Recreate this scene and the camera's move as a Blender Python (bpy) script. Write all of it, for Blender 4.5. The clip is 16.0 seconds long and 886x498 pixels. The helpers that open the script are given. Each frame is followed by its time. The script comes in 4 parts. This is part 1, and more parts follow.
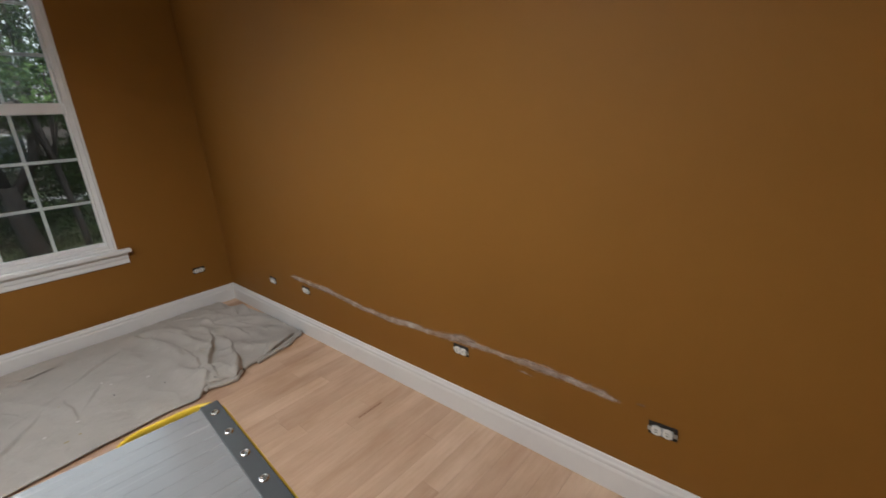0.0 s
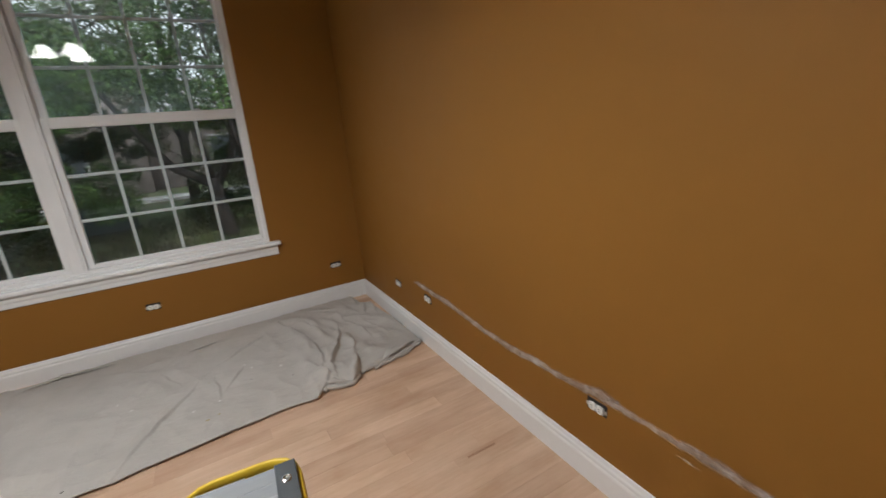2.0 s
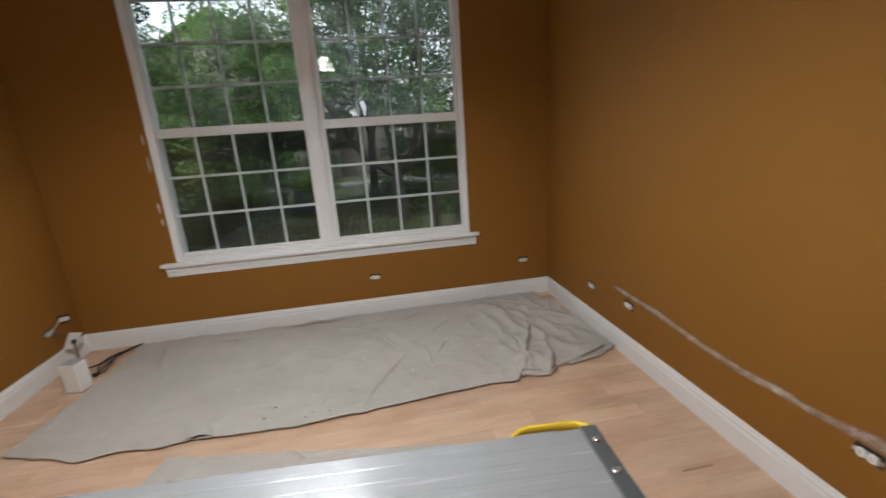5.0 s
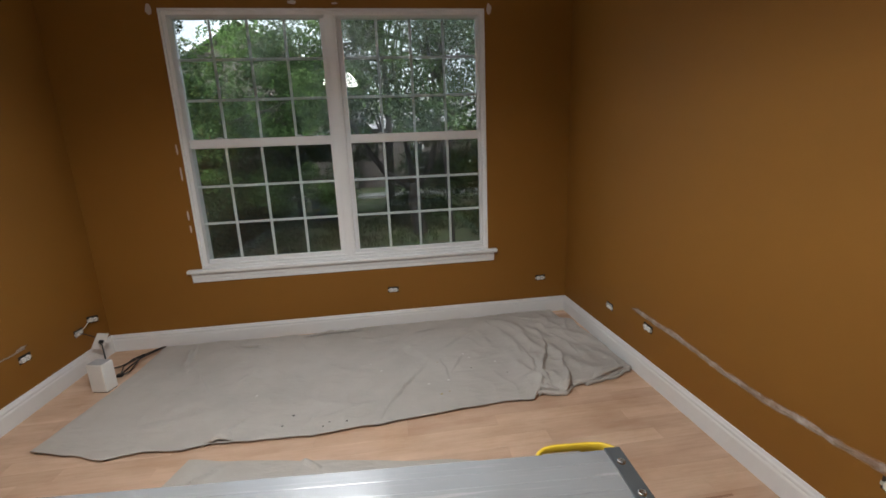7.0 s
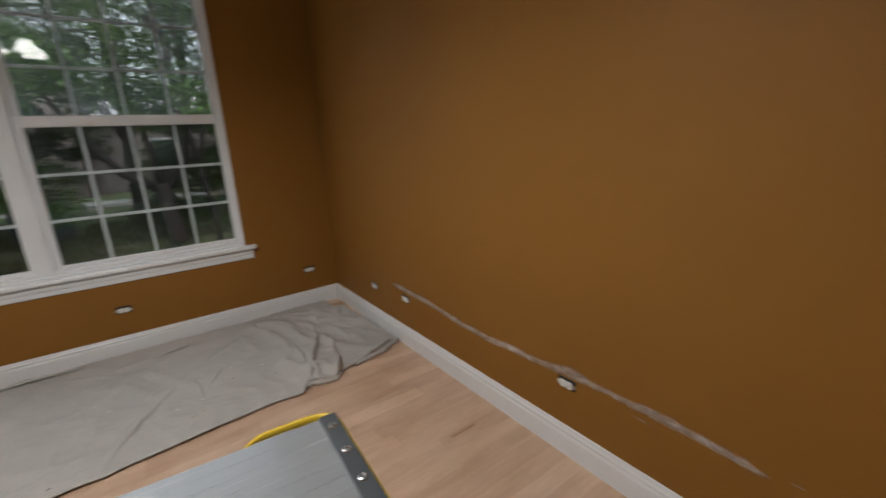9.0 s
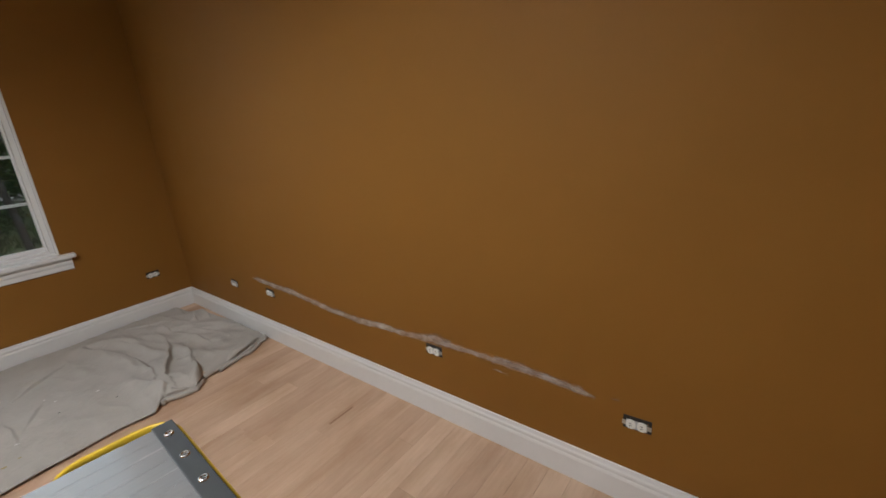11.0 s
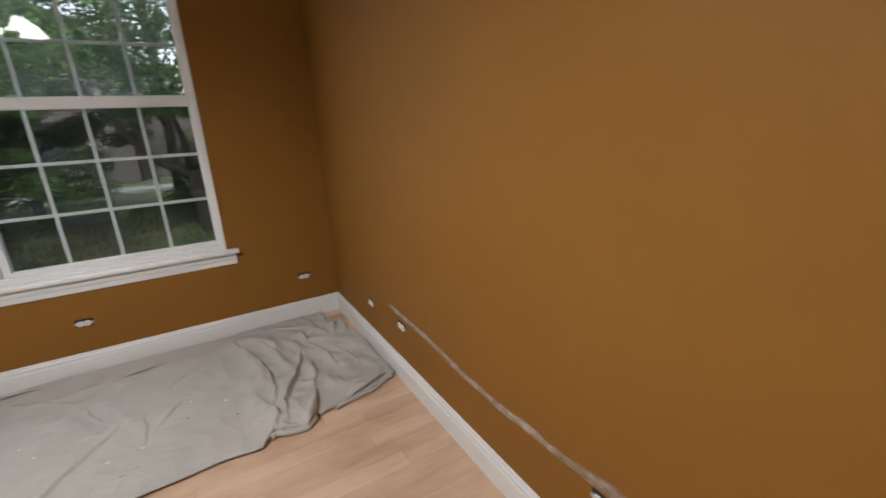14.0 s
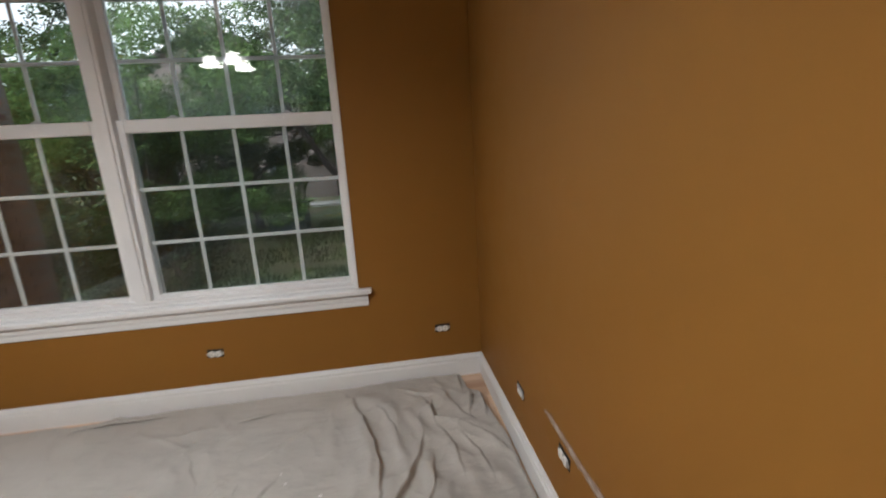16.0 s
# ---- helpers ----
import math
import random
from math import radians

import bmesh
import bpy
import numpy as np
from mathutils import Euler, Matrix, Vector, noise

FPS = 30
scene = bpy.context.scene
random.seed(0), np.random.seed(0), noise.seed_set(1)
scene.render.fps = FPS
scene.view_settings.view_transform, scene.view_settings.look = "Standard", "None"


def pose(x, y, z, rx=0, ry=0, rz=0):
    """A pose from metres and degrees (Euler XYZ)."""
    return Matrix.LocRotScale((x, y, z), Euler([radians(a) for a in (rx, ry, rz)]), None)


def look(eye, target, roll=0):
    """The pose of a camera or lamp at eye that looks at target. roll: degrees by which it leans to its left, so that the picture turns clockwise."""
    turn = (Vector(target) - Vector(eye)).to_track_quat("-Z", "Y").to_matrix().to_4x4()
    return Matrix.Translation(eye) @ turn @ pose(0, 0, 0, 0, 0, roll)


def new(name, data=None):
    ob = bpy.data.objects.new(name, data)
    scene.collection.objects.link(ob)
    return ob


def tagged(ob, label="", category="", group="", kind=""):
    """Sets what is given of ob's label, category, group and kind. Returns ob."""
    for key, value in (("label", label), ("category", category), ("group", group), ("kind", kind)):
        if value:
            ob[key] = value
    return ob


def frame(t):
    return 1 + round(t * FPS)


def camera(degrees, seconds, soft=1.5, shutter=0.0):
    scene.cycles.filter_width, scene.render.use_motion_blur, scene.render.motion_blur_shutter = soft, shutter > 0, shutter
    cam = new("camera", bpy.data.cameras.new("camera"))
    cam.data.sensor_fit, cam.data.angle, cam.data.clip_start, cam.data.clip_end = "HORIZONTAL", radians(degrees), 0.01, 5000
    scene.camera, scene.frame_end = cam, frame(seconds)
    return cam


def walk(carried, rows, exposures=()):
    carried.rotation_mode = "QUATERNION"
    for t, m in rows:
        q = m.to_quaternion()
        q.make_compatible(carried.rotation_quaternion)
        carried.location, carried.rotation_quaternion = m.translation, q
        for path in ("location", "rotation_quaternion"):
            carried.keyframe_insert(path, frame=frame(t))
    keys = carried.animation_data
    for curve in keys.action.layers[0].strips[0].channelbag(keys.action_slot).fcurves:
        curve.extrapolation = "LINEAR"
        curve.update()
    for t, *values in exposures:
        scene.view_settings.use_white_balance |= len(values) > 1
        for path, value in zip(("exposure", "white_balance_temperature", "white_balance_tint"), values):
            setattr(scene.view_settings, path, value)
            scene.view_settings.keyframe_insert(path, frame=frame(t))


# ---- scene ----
cam = camera(92.8, 16.0, soft=1.6, shutter=0.5)
PATH = [
    (0, (0.962, 0.443, 1.27), (2.374, 1.733, 0.685), -3.9),
    (0.5, (0.942, 0.489, 1.283), (2.296, 1.862, 0.75), -3.9),
    (1, (0.985, 0.54, 1.281), (2.214, 2.017, 0.727), -4.5),
    (1.5, (1.095, 0.606, 1.288), (2.211, 2.167, 0.725), -4.4),
    (2, (1.166, 0.647, 1.287), (2.093, 2.329, 0.729), -4.9),
    (2.5, (1.203, 0.661, 1.293), (1.988, 2.418, 0.748), -4.7),
    (3, (1.223, 0.664, 1.301), (1.874, 2.484, 0.785), -4.1),
    (3.5, (1.179, 0.666, 1.314), (1.756, 2.515, 0.814), -2.7),
    (4, (1.047, 0.661, 1.348), (1.557, 2.531, 0.854), -3.4),
    (4.5, (0.903, 0.649, 1.352), (1.331, 2.532, 0.831), -3.8),
    (5, (0.768, 0.643, 1.351), (1.076, 2.55, 0.83), -3.9),
    (5.2, (0.725, 0.655, 1.371), (0.962, 2.576, 0.864), -4.3),
    (7.3, (0.719, 0.608, 1.374), (0.976, 2.538, 0.92), -2.3),
    (7.5, (0.719, 0.602, 1.364), (0.977, 2.532, 0.91), -2.5),
    (8, (0.765, 0.598, 1.343), (1.193, 2.488, 0.847), -2.3),
    (8.5, (0.844, 0.583, 1.331), (1.595, 2.371, 0.841), -1.5),
    (9, (0.939, 0.555, 1.295), (2.062, 2.128, 0.779), -2.8),
    (9.5, (1.005, 0.498, 1.271), (2.436, 1.768, 0.69), -3.8),
    (9.7, (1.019, 0.473, 1.276), (2.544, 1.612, 0.663), -3.6),
    (11.8, (0.976, 0.5, 1.258), (2.395, 1.773, 0.656), -4.3),
    (12, (1.024, 0.541, 1.28), (2.323, 1.946, 0.698), -4.4),
    (12.5, (1.122, 0.626, 1.275), (2.259, 2.179, 0.734), -4.3),
    (13, (1.248, 0.658, 1.262), (2.33, 2.231, 0.668), -3.1),
    (13.5, (1.33, 0.744, 1.248), (2.411, 2.32, 0.66), -4.5),
    (14, (1.426, 0.941, 1.285), (2.374, 2.607, 0.713), -3.0),
    (14.5, (1.494, 1.102, 1.27), (2.165, 2.893, 0.685), -3.6),
    (15, (1.619, 1.297, 1.275), (2.018, 3.18, 0.73), -3.8),
    (15.5, (1.694, 1.455, 1.277), (1.856, 3.373, 0.735), -3.7),
    (16, (1.688, 1.63, 1.271), (1.947, 3.564, 0.831), -3.4),
]
EXPOSURES = [(t, stops, 6000, 10) for t, stops in ((0.0, -0.19), (1.5, -0.11), (3.5, -0.06), (5.0, -0.04), (7.5, -0.29), (9.0, -0.41), (9.5, -0.43), (12.0, -0.03), (14.5, 0.11), (16.0, 0.11))]
walk(cam, [(t, look(eye, target, roll)) for t, eye, target, roll in PATH], EXPOSURES)

# ---- light ----
world = bpy.data.worlds.new("world")
scene.world = world
world.use_nodes = True
wn = world.node_tree
sky = wn.nodes.new("ShaderNodeTexSky")
sky.sky_type = "NISHITA"
sky.sun_disc = False
sky.sun_elevation, sky.sun_rotation = radians(42), radians(200)
sky.air_density, sky.dust_density, sky.ozone_density = 1.0, 6.0, 1.0
wn.nodes["Background"].inputs["Strength"].default_value = 0.15
cloud = wn.nodes.new("ShaderNodeHueSaturation")  # a bright overcast sky
cloud.inputs["Saturation"].default_value, cloud.inputs["Value"].default_value = 0.14, 3.6
wn.links.new(sky.outputs["Color"], cloud.inputs["Color"])
wn.links.new(cloud.outputs["Color"], wn.nodes["Background"].inputs["Color"])

sun_data = bpy.data.lights.new("sun", "SUN")
sun_data.energy, sun_data.angle, sun_data.color = 1.5, radians(20), (1.0, 0.96, 0.9)
sun = new("sun", sun_data)
sun.matrix_world = look((6, -14, 16), (0, 6, 0))
BULB_WATTS = 44.0

# daylight through the two window units
for name, x in (("daylight", -0.14), ("daylight", 0.982)):
    day = bpy.data.lights.new(name, "AREA")
    day.shape, day.size, day.size_y = "RECTANGLE", 0.94, 1.60
    day.energy, day.color = 3.4, (0.88, 0.96, 1.0)
    ob = new(name, day)
    ob.matrix_world = look((x, 3.868, 1.46), (x, 0.0, 1.46))

# ---- the room in numbers ----
EAST, NORTH, WEST, SOUTH, CEIL = 2.18, 3.865, -1.38, -4.10, 2.74
WIN_L, WIN_R, WIN_B, WIN_T = -0.655, 1.508, 0.588, 2.340
LOUT = -0.62  # the lawn's height outside


# ---- materials ----
def mat(name):
    m = bpy.data.materials.new(name)
    m.use_nodes = True
    nt = m.node_tree
    return m, nt, nt.nodes["Principled BSDF"]


def nd(nt, kind, **vals):
    n = nt.nodes.new(kind)
    for k, v in vals.items():
        n.inputs[k.replace("_", " ")].default_value = v
    return n


def coords(nt, scale=(1, 1, 1), space="Object"):
    c = nt.nodes.new("ShaderNodeTexCoord")
    mp = nt.nodes.new("ShaderNodeMapping")
    mp.inputs["Scale"].default_value = scale
    nt.links.new(c.outputs[space], mp.inputs["Vector"])
    return mp.outputs["Vector"]


def noise_tex(nt, vec, scale, detail=4.0, rough=0.55):
    n = nt.nodes.new("ShaderNodeTexNoise")
    n.inputs["Scale"].default_value, n.inputs["Detail"].default_value, n.inputs["Roughness"].default_value = scale, detail, rough
    nt.links.new(vec, n.inputs["Vector"])
    return n.outputs["Fac"]


def ramp(nt, fac, stops):
    r = nt.nodes.new("ShaderNodeValToRGB")
    e = r.color_ramp.elements
    while len(e) < len(stops):
        e.new(0.5)
    for el, (p, c) in zip(e, stops):
        el.position, el.color = p, (*c, 1) if len(c) == 3 else c
    nt.links.new(fac, r.inputs["Fac"])
    return r.outputs["Color"]


def mixc(nt, a, b, fac, mode="MIX"):
    n = nt.nodes.new("ShaderNodeMix")
    n.data_type, n.blend_type = "RGBA", mode
    for sock, v in ((n.inputs[6], a), (n.inputs[7], b), (n.inputs[0], fac)):
        if isinstance(v, (int, float)):
            sock.default_value = v
        elif isinstance(v, tuple):
            sock.default_value = (*v, 1)
        else:
            nt.links.new(v, sock)
    return n.outputs[2]


def bump(nt, bsdf, fac, strength, dist, prev=None):
    b = nt.nodes.new("ShaderNodeBump")
    b.inputs["Strength"].default_value, b.inputs["Distance"].default_value = strength, dist
    nt.links.new(fac, b.inputs["Height"])
    if prev:
        nt.links.new(prev, b.inputs["Normal"])
    nt.links.new(b.outputs["Normal"], bsdf.inputs["Normal"])
    return b.outputs["Normal"]


def simple(name, c, rough=0.5, metal=0.0, var=0.12, scale=30.0, bumps=0.0, spec=0.5, c2=None, big=3.0):
    """A paint, plastic or metal with variation at two scales."""
    m, nt, b = mat(name)
    v = coords(nt)
    f = noise_tex(nt, v, scale)
    g = noise_tex(nt, v, big, 3)
    dark = tuple(x * (1 - var) for x in c)
    col = mixc(nt, dark, c, f)
    other = c2 or tuple(min(1, x * (1 + var * 0.6)) for x in c)
    col = mixc(nt, col, other, ramp(nt, g, [(0.45, (0, 0, 0)), (0.75, (1, 1, 1))]))
    nt.links.new(col, b.inputs["Base Color"])
    b.inputs["Roughness"].default_value, b.inputs["Metallic"].default_value = rough, metal
    b.inputs["Specular IOR Level"].default_value = spec
    if bumps:
        bump(nt, b, f, bumps, 0.002)
    return m


WALLC = (0.235, 0.1070, 0.0180)


def wall_paint():
    m, nt, b = mat("brown_wall_paint")
    v = coords(nt)
    fine, mid, big = noise_tex(nt, v, 260, 3), noise_tex(nt, v, 9, 4), noise_tex(nt, v, 1.3, 3)
    col = mixc(nt, tuple(x * 0.95 for x in WALLC), tuple(x * 1.05 for x in WALLC), mid)
    col = mixc(nt, col, (WALLC[0] * 1.04, WALLC[1] * 1.02, WALLC[2] * 0.96), big)
    nt.links.new(col, b.inputs["Base Color"])
    rough = ramp(nt, mid, [(0.3, (0.56, 0.56, 0.56)), (0.7, (0.62, 0.62, 0.62))])  # a satin sheen
    nt.links.new(rough, b.inputs["Roughness"])
    b.inputs["Specular IOR Level"].default_value = 0.2
    bump(nt, b, fine, 0.12, 0.0008)
    return m


def spackle_mat():
    m, nt, b = mat("spackle")
    v = coords(nt)
    f = noise_tex(nt, v, 16, 5, 0.65)
    g = noise_tex(nt, v, 90, 3)
    fac = mixc(nt, f, g, 0.3)
    col = ramp(nt, fac, [(0.34, (0.34, 0.225, 0.15)), (0.50, (0.45, 0.35, 0.285)), (0.68, (0.70, 0.645, 0.60))])
    nt.links.new(col, b.inputs["Base Color"])
    b.inputs["Roughness"].default_value = 0.9
    bump(nt, b, fac, 0.4, 0.002)
    # the thin edges let the wall paint through
    att = nt.nodes.new("ShaderNodeAttribute")
    att.attribute_name = "cover"
    st = noise_tex(nt, coords(nt, (1, 0.35, 1.6)), 55, 4, 0.7)
    add = nt.nodes.new("ShaderNodeMath")
    add.operation, add.inputs[1].default_value = "MULTIPLY_ADD", 0.85
    nt.links.new(st, add.inputs[0])
    nt.links.new(att.outputs["Fac"], add.inputs[2])
    al = ramp(nt, add.outputs[0], [(0.46, (0, 0, 0)), (1.0, (0.62, 0.62, 0.62))])
    nt.links.new(al, b.inputs["Alpha"])
    return m


def oak_mat():
    m, nt, b = mat("bare_oak")
    info = nt.nodes.new("ShaderNodeObjectInfo")
    geo = nt.nodes.new("ShaderNodeNewGeometry")
    v = coords(nt, (1, 1, 1))
    add = nt.nodes.new("ShaderNodeVectorMath")
    add.operation = "ADD"
    mul = nt.nodes.new("ShaderNodeMath")
    mul.operation, mul.inputs[1].default_value = "MULTIPLY", 37.0
    nt.links.new(info.outputs["Random"], mul.inputs[0])
    nt.links.new(v, add.inputs[0])
    nt.links.new(mul.outputs[0], add.inputs[1])
    st = nt.nodes.new("ShaderNodeMapping")
    st.inputs["Scale"].default_value = (2.2, 34, 20)
    nt.links.new(add.outputs[0], st.inputs["Vector"])
    grain = noise_tex(nt, st.outputs["Vector"], 2.4, 6, 0.62)
    st2 = nt.nodes.new("ShaderNodeMapping")
    st2.inputs["Scale"].default_value = (0.9, 5, 5)
    nt.links.new(add.outputs[0], st2.inputs["Vector"])
    cloud = noise_tex(nt, st2.outputs["Vector"], 2.0, 3)
    rnd = nt.nodes.new("ShaderNodeMath")
    rnd.operation = "ADD"
    nt.links.new(info.outputs["Random"], rnd.inputs[0])
    nt.links.new(geo.outputs["Random Per Island"], rnd.inputs[1])
    fr = nt.nodes.new("ShaderNodeMath")
    fr.operation = "FRACT"
    nt.links.new(rnd.outputs[0], fr.inputs[0])
    tone = ramp(nt, fr.outputs[0], [(0.0, (0.62, 0.445, 0.325)), (0.35, (0.66, 0.485, 0.355)), (0.7, (0.69, 0.51, 0.375)), (1.0, (0.73, 0.55, 0.41))])
    col = mixc(nt, tone, ramp(nt, grain, [(0.3, (0.84, 0.79, 0.75)), (0.62, (1, 1, 1))]), 0.5, "MULTIPLY")
    col = mixc(nt, col, ramp(nt, cloud, [(0.3, (0.84, 0.78, 0.74)), (0.65, (1, 1, 1))]), 0.8, "MULTIPLY")
    smear = nt.nodes.new("ShaderNodeMapping")
    smear.inputs["Rotation"].default_value, smear.inputs["Scale"].default_value = (0, 0, 0.35), (2.0, 4.5, 1)
    nt.links.new(geo.outputs["Position"], smear.inputs["Vector"])
    worn = noise_tex(nt, smear.outputs["Vector"], 1.5, 5, 0.6)
    col = mixc(nt, col, ramp(nt, worn, [(0.34, (0.84, 0.78, 0.72)), (0.52, (0.97, 0.96, 0.95)), (0.68, (1.06, 1.07, 1.08))]), 0.8, "MULTIPLY")
    nt.links.new(col, b.inputs["Base Color"])
    b.inputs["Roughness"].default_value = 0.62
    b.inputs["Specular IOR Level"].default_value = 0.3
    bump(nt, b, grain, 0.15, 0.001)
    return m


def canvas_mat():
    m, nt, b = mat("canvas")
    v = coords(nt)
    weave = noise_tex(nt, v, 420, 2)
    f, g = noise_tex(nt, v, 7, 5), noise_tex(nt, v, 1.6, 3)
    col = mixc(nt, (0.445, 0.425, 0.395), (0.525, 0.505, 0.475), f)
    col = mixc(nt, col, (0.405, 0.388, 0.362), ramp(nt, g, [(0.45, (0, 0, 0)), (0.8, (1, 1, 1))]))
    nt.links.new(col, b.inputs["Base Color"])
    b.inputs["Roughness"].default_value = 0.92
    b.inputs["Specular IOR Level"].default_value = 0.15
    wr = nt.nodes.new("ShaderNodeMapping")
    wr.inputs["Rotation"].default_value, wr.inputs["Scale"].default_value = (0, 0, 0.7), (5, 14, 5)
    nt.links.new(v, wr.inputs["Vector"])
    wrk = noise_tex(nt, wr.outputs["Vector"], 1.6, 5, 0.6)
    n0 = bump(nt, b, wrk, 0.45, 0.02)
    n1 = bump(nt, b, f, 0.25, 0.006, n0)
    bump(nt, b, weave, 0.3, 0.0008, n1)
    return m


def alu_mat():
    m, nt, b = mat("brushed_aluminium")
    v = coords(nt, (3, 160, 40))
    f = noise_tex(nt, v, 3, 4)
    g = noise_tex(nt, coords(nt), 6, 4)
    col = mixc(nt, (0.50, 0.52, 0.55), (0.62, 0.64, 0.67), f)
    nt.links.new(col, b.inputs["Base Color"])
    b.inputs["Metallic"].default_value = 0.62
    r = ramp(nt, g, [(0.3, (0.24, 0.24, 0.24)), (0.7, (0.38, 0.38, 0.38))])
    nt.links.new(r, b.inputs["Roughness"])
    bump(nt, b, f, 0.12, 0.0006)
    return m


def deck_mat():
    """Brushed along the deck, so that reflections smear across it."""
    m, nt, b = mat("brushed_deck")
    f = noise_tex(nt, coords(nt, (2, 150, 40)), 3, 4)
    g = noise_tex(nt, coords(nt), 2.5, 4)
    col = mixc(nt, (0.47, 0.495, 0.53), (0.58, 0.61, 0.64), f)
    rub = noise_tex(nt, coords(nt, (2.2, 46, 1)), 2.0, 5, 0.7)  # rubbed streaks along the planks
    col = mixc(nt, col, (0.80, 0.81, 0.82), ramp(nt, rub, [(0.58, (0, 0, 0)), (0.72, (0.7, 0.7, 0.7))]))
    nt.links.new(col, b.inputs["Base Color"])
    b.inputs["Metallic"].default_value = 0.6
    r = ramp(nt, g, [(0.2, (0.20, 0.20, 0.20)), (0.8, (0.235, 0.235, 0.235))])
    nt.links.new(r, b.inputs["Roughness"])
    tan = nt.nodes.new("ShaderNodeTangent")
    tan.direction_type, tan.uv_map = "UV_MAP", "across"
    nt.links.new(tan.outputs[0], b.inputs["Tangent"])
    b.inputs["Anisotropic"].default_value = 0.9
    bump(nt, b, f, 0.06, 0.0004)
    return m


def glass_mat(name, tint, extra, haze):
    """A window pane: sees through, mirrors by Fresnel."""
    m, nt, b = mat(name)
    nt.nodes.remove(b)
    tr = nt.nodes.new("ShaderNodeBsdfTransparent")
    tr.inputs["Color"].default_value = (*tint, 1)
    gl = nt.nodes.new("ShaderNodeBsdfGlossy")
    gl.inputs["Roughness"].default_value = 0.0
    fr = nt.nodes.new("ShaderNodeFresnel")
    fr.inputs["IOR"].default_value = extra
    mx = nt.nodes.new("ShaderNodeMixShader")
    nt.links.new(fr.outputs[0], mx.inputs[0])
    nt.links.new(tr.outputs[0], mx.inputs[1])
    nt.links.new(gl.outputs[0], mx.inputs[2])
    # a pale bluish haze mixed into the pane's colour, patchy by noise
    veil = nt.nodes.new("ShaderNodeBsdfDiffuse")
    veil.inputs["Color"].default_value = (0.56, 0.68, 0.72, 1)
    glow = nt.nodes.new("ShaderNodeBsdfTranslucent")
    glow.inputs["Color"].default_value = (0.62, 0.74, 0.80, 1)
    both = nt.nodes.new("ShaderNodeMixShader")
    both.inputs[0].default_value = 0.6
    nt.links.new(veil.outputs[0], both.inputs[1])
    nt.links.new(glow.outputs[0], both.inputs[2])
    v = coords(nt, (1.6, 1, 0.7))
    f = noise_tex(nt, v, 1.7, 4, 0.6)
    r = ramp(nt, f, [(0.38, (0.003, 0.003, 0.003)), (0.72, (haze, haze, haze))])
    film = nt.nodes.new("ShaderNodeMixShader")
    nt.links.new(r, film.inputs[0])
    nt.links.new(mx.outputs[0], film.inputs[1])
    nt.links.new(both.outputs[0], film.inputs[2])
    nt.links.new(film.outputs[0], nt.nodes["Material Output"].inputs["Surface"])
    return m


def screen_mat():
    """Dark insect gauze: half of it open."""
    m, nt, b = mat("insect_gauze")
    nt.nodes.remove(b)
    tr = nt.nodes.new("ShaderNodeBsdfTransparent")
    df = nt.nodes.new("ShaderNodeBsdfDiffuse")
    df.inputs["Color"].default_value = (0.006, 0.006, 0.006, 1)
    mx = nt.nodes.new("ShaderNodeMixShader")
    f = noise_tex(nt, coords(nt), 3, 2)
    r = ramp(nt, f, [(0.3, (0.28, 0.28, 0.28)), (0.7, (0.36, 0.36, 0.36))])
    nt.links.new(r, mx.inputs[0])
    nt.links.new(tr.outputs[0], mx.inputs[1])
    nt.links.new(df.outputs[0], mx.inputs[2])
    nt.links.new(mx.outputs[0], nt.nodes["Material Output"].inputs["Surface"])
    return m


def leaf_mat(name, a, c):
    m, nt, b = mat(name)
    nt.nodes.remove(b)
    geo = nt.nodes.new("ShaderNodeNewGeometry")
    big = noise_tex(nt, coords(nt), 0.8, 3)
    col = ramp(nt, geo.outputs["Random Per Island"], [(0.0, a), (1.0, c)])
    # lit patches put into the colour: up to twice the lighter tone
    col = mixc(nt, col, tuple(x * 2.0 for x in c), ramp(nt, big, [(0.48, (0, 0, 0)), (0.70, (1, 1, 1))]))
    # shaded masses put into the colour too: bluish darkening by noise
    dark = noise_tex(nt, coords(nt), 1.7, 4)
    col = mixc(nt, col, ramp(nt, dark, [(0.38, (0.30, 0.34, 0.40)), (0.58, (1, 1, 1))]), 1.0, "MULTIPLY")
    df = nt.nodes.new("ShaderNodeBsdfDiffuse")
    tl = nt.nodes.new("ShaderNodeBsdfTranslucent")
    for s in (df, tl):
        nt.links.new(col, s.inputs["Color"])
    mx = nt.nodes.new("ShaderNodeMixShader")
    mx.inputs[0].default_value = 0.5
    nt.links.new(df.outputs[0], mx.inputs[1])
    nt.links.new(tl.outputs[0], mx.inputs[2])
    nt.links.new(mx.outputs[0], nt.nodes["Material Output"].inputs["Surface"])
    return m


def shade_mat():
    """Frosted white lamp glass, lit by the bulb inside."""
    m, nt, b = mat("frosted_shade")
    b.inputs["Base Color"].default_value = (0.86, 0.84, 0.80, 1)
    b.inputs["Roughness"].default_value = 0.35
    b.inputs["Emission Color"].default_value = (1.0, 0.93, 0.82, 1)
    b.inputs["Emission Strength"].default_value = 24.0
    return m


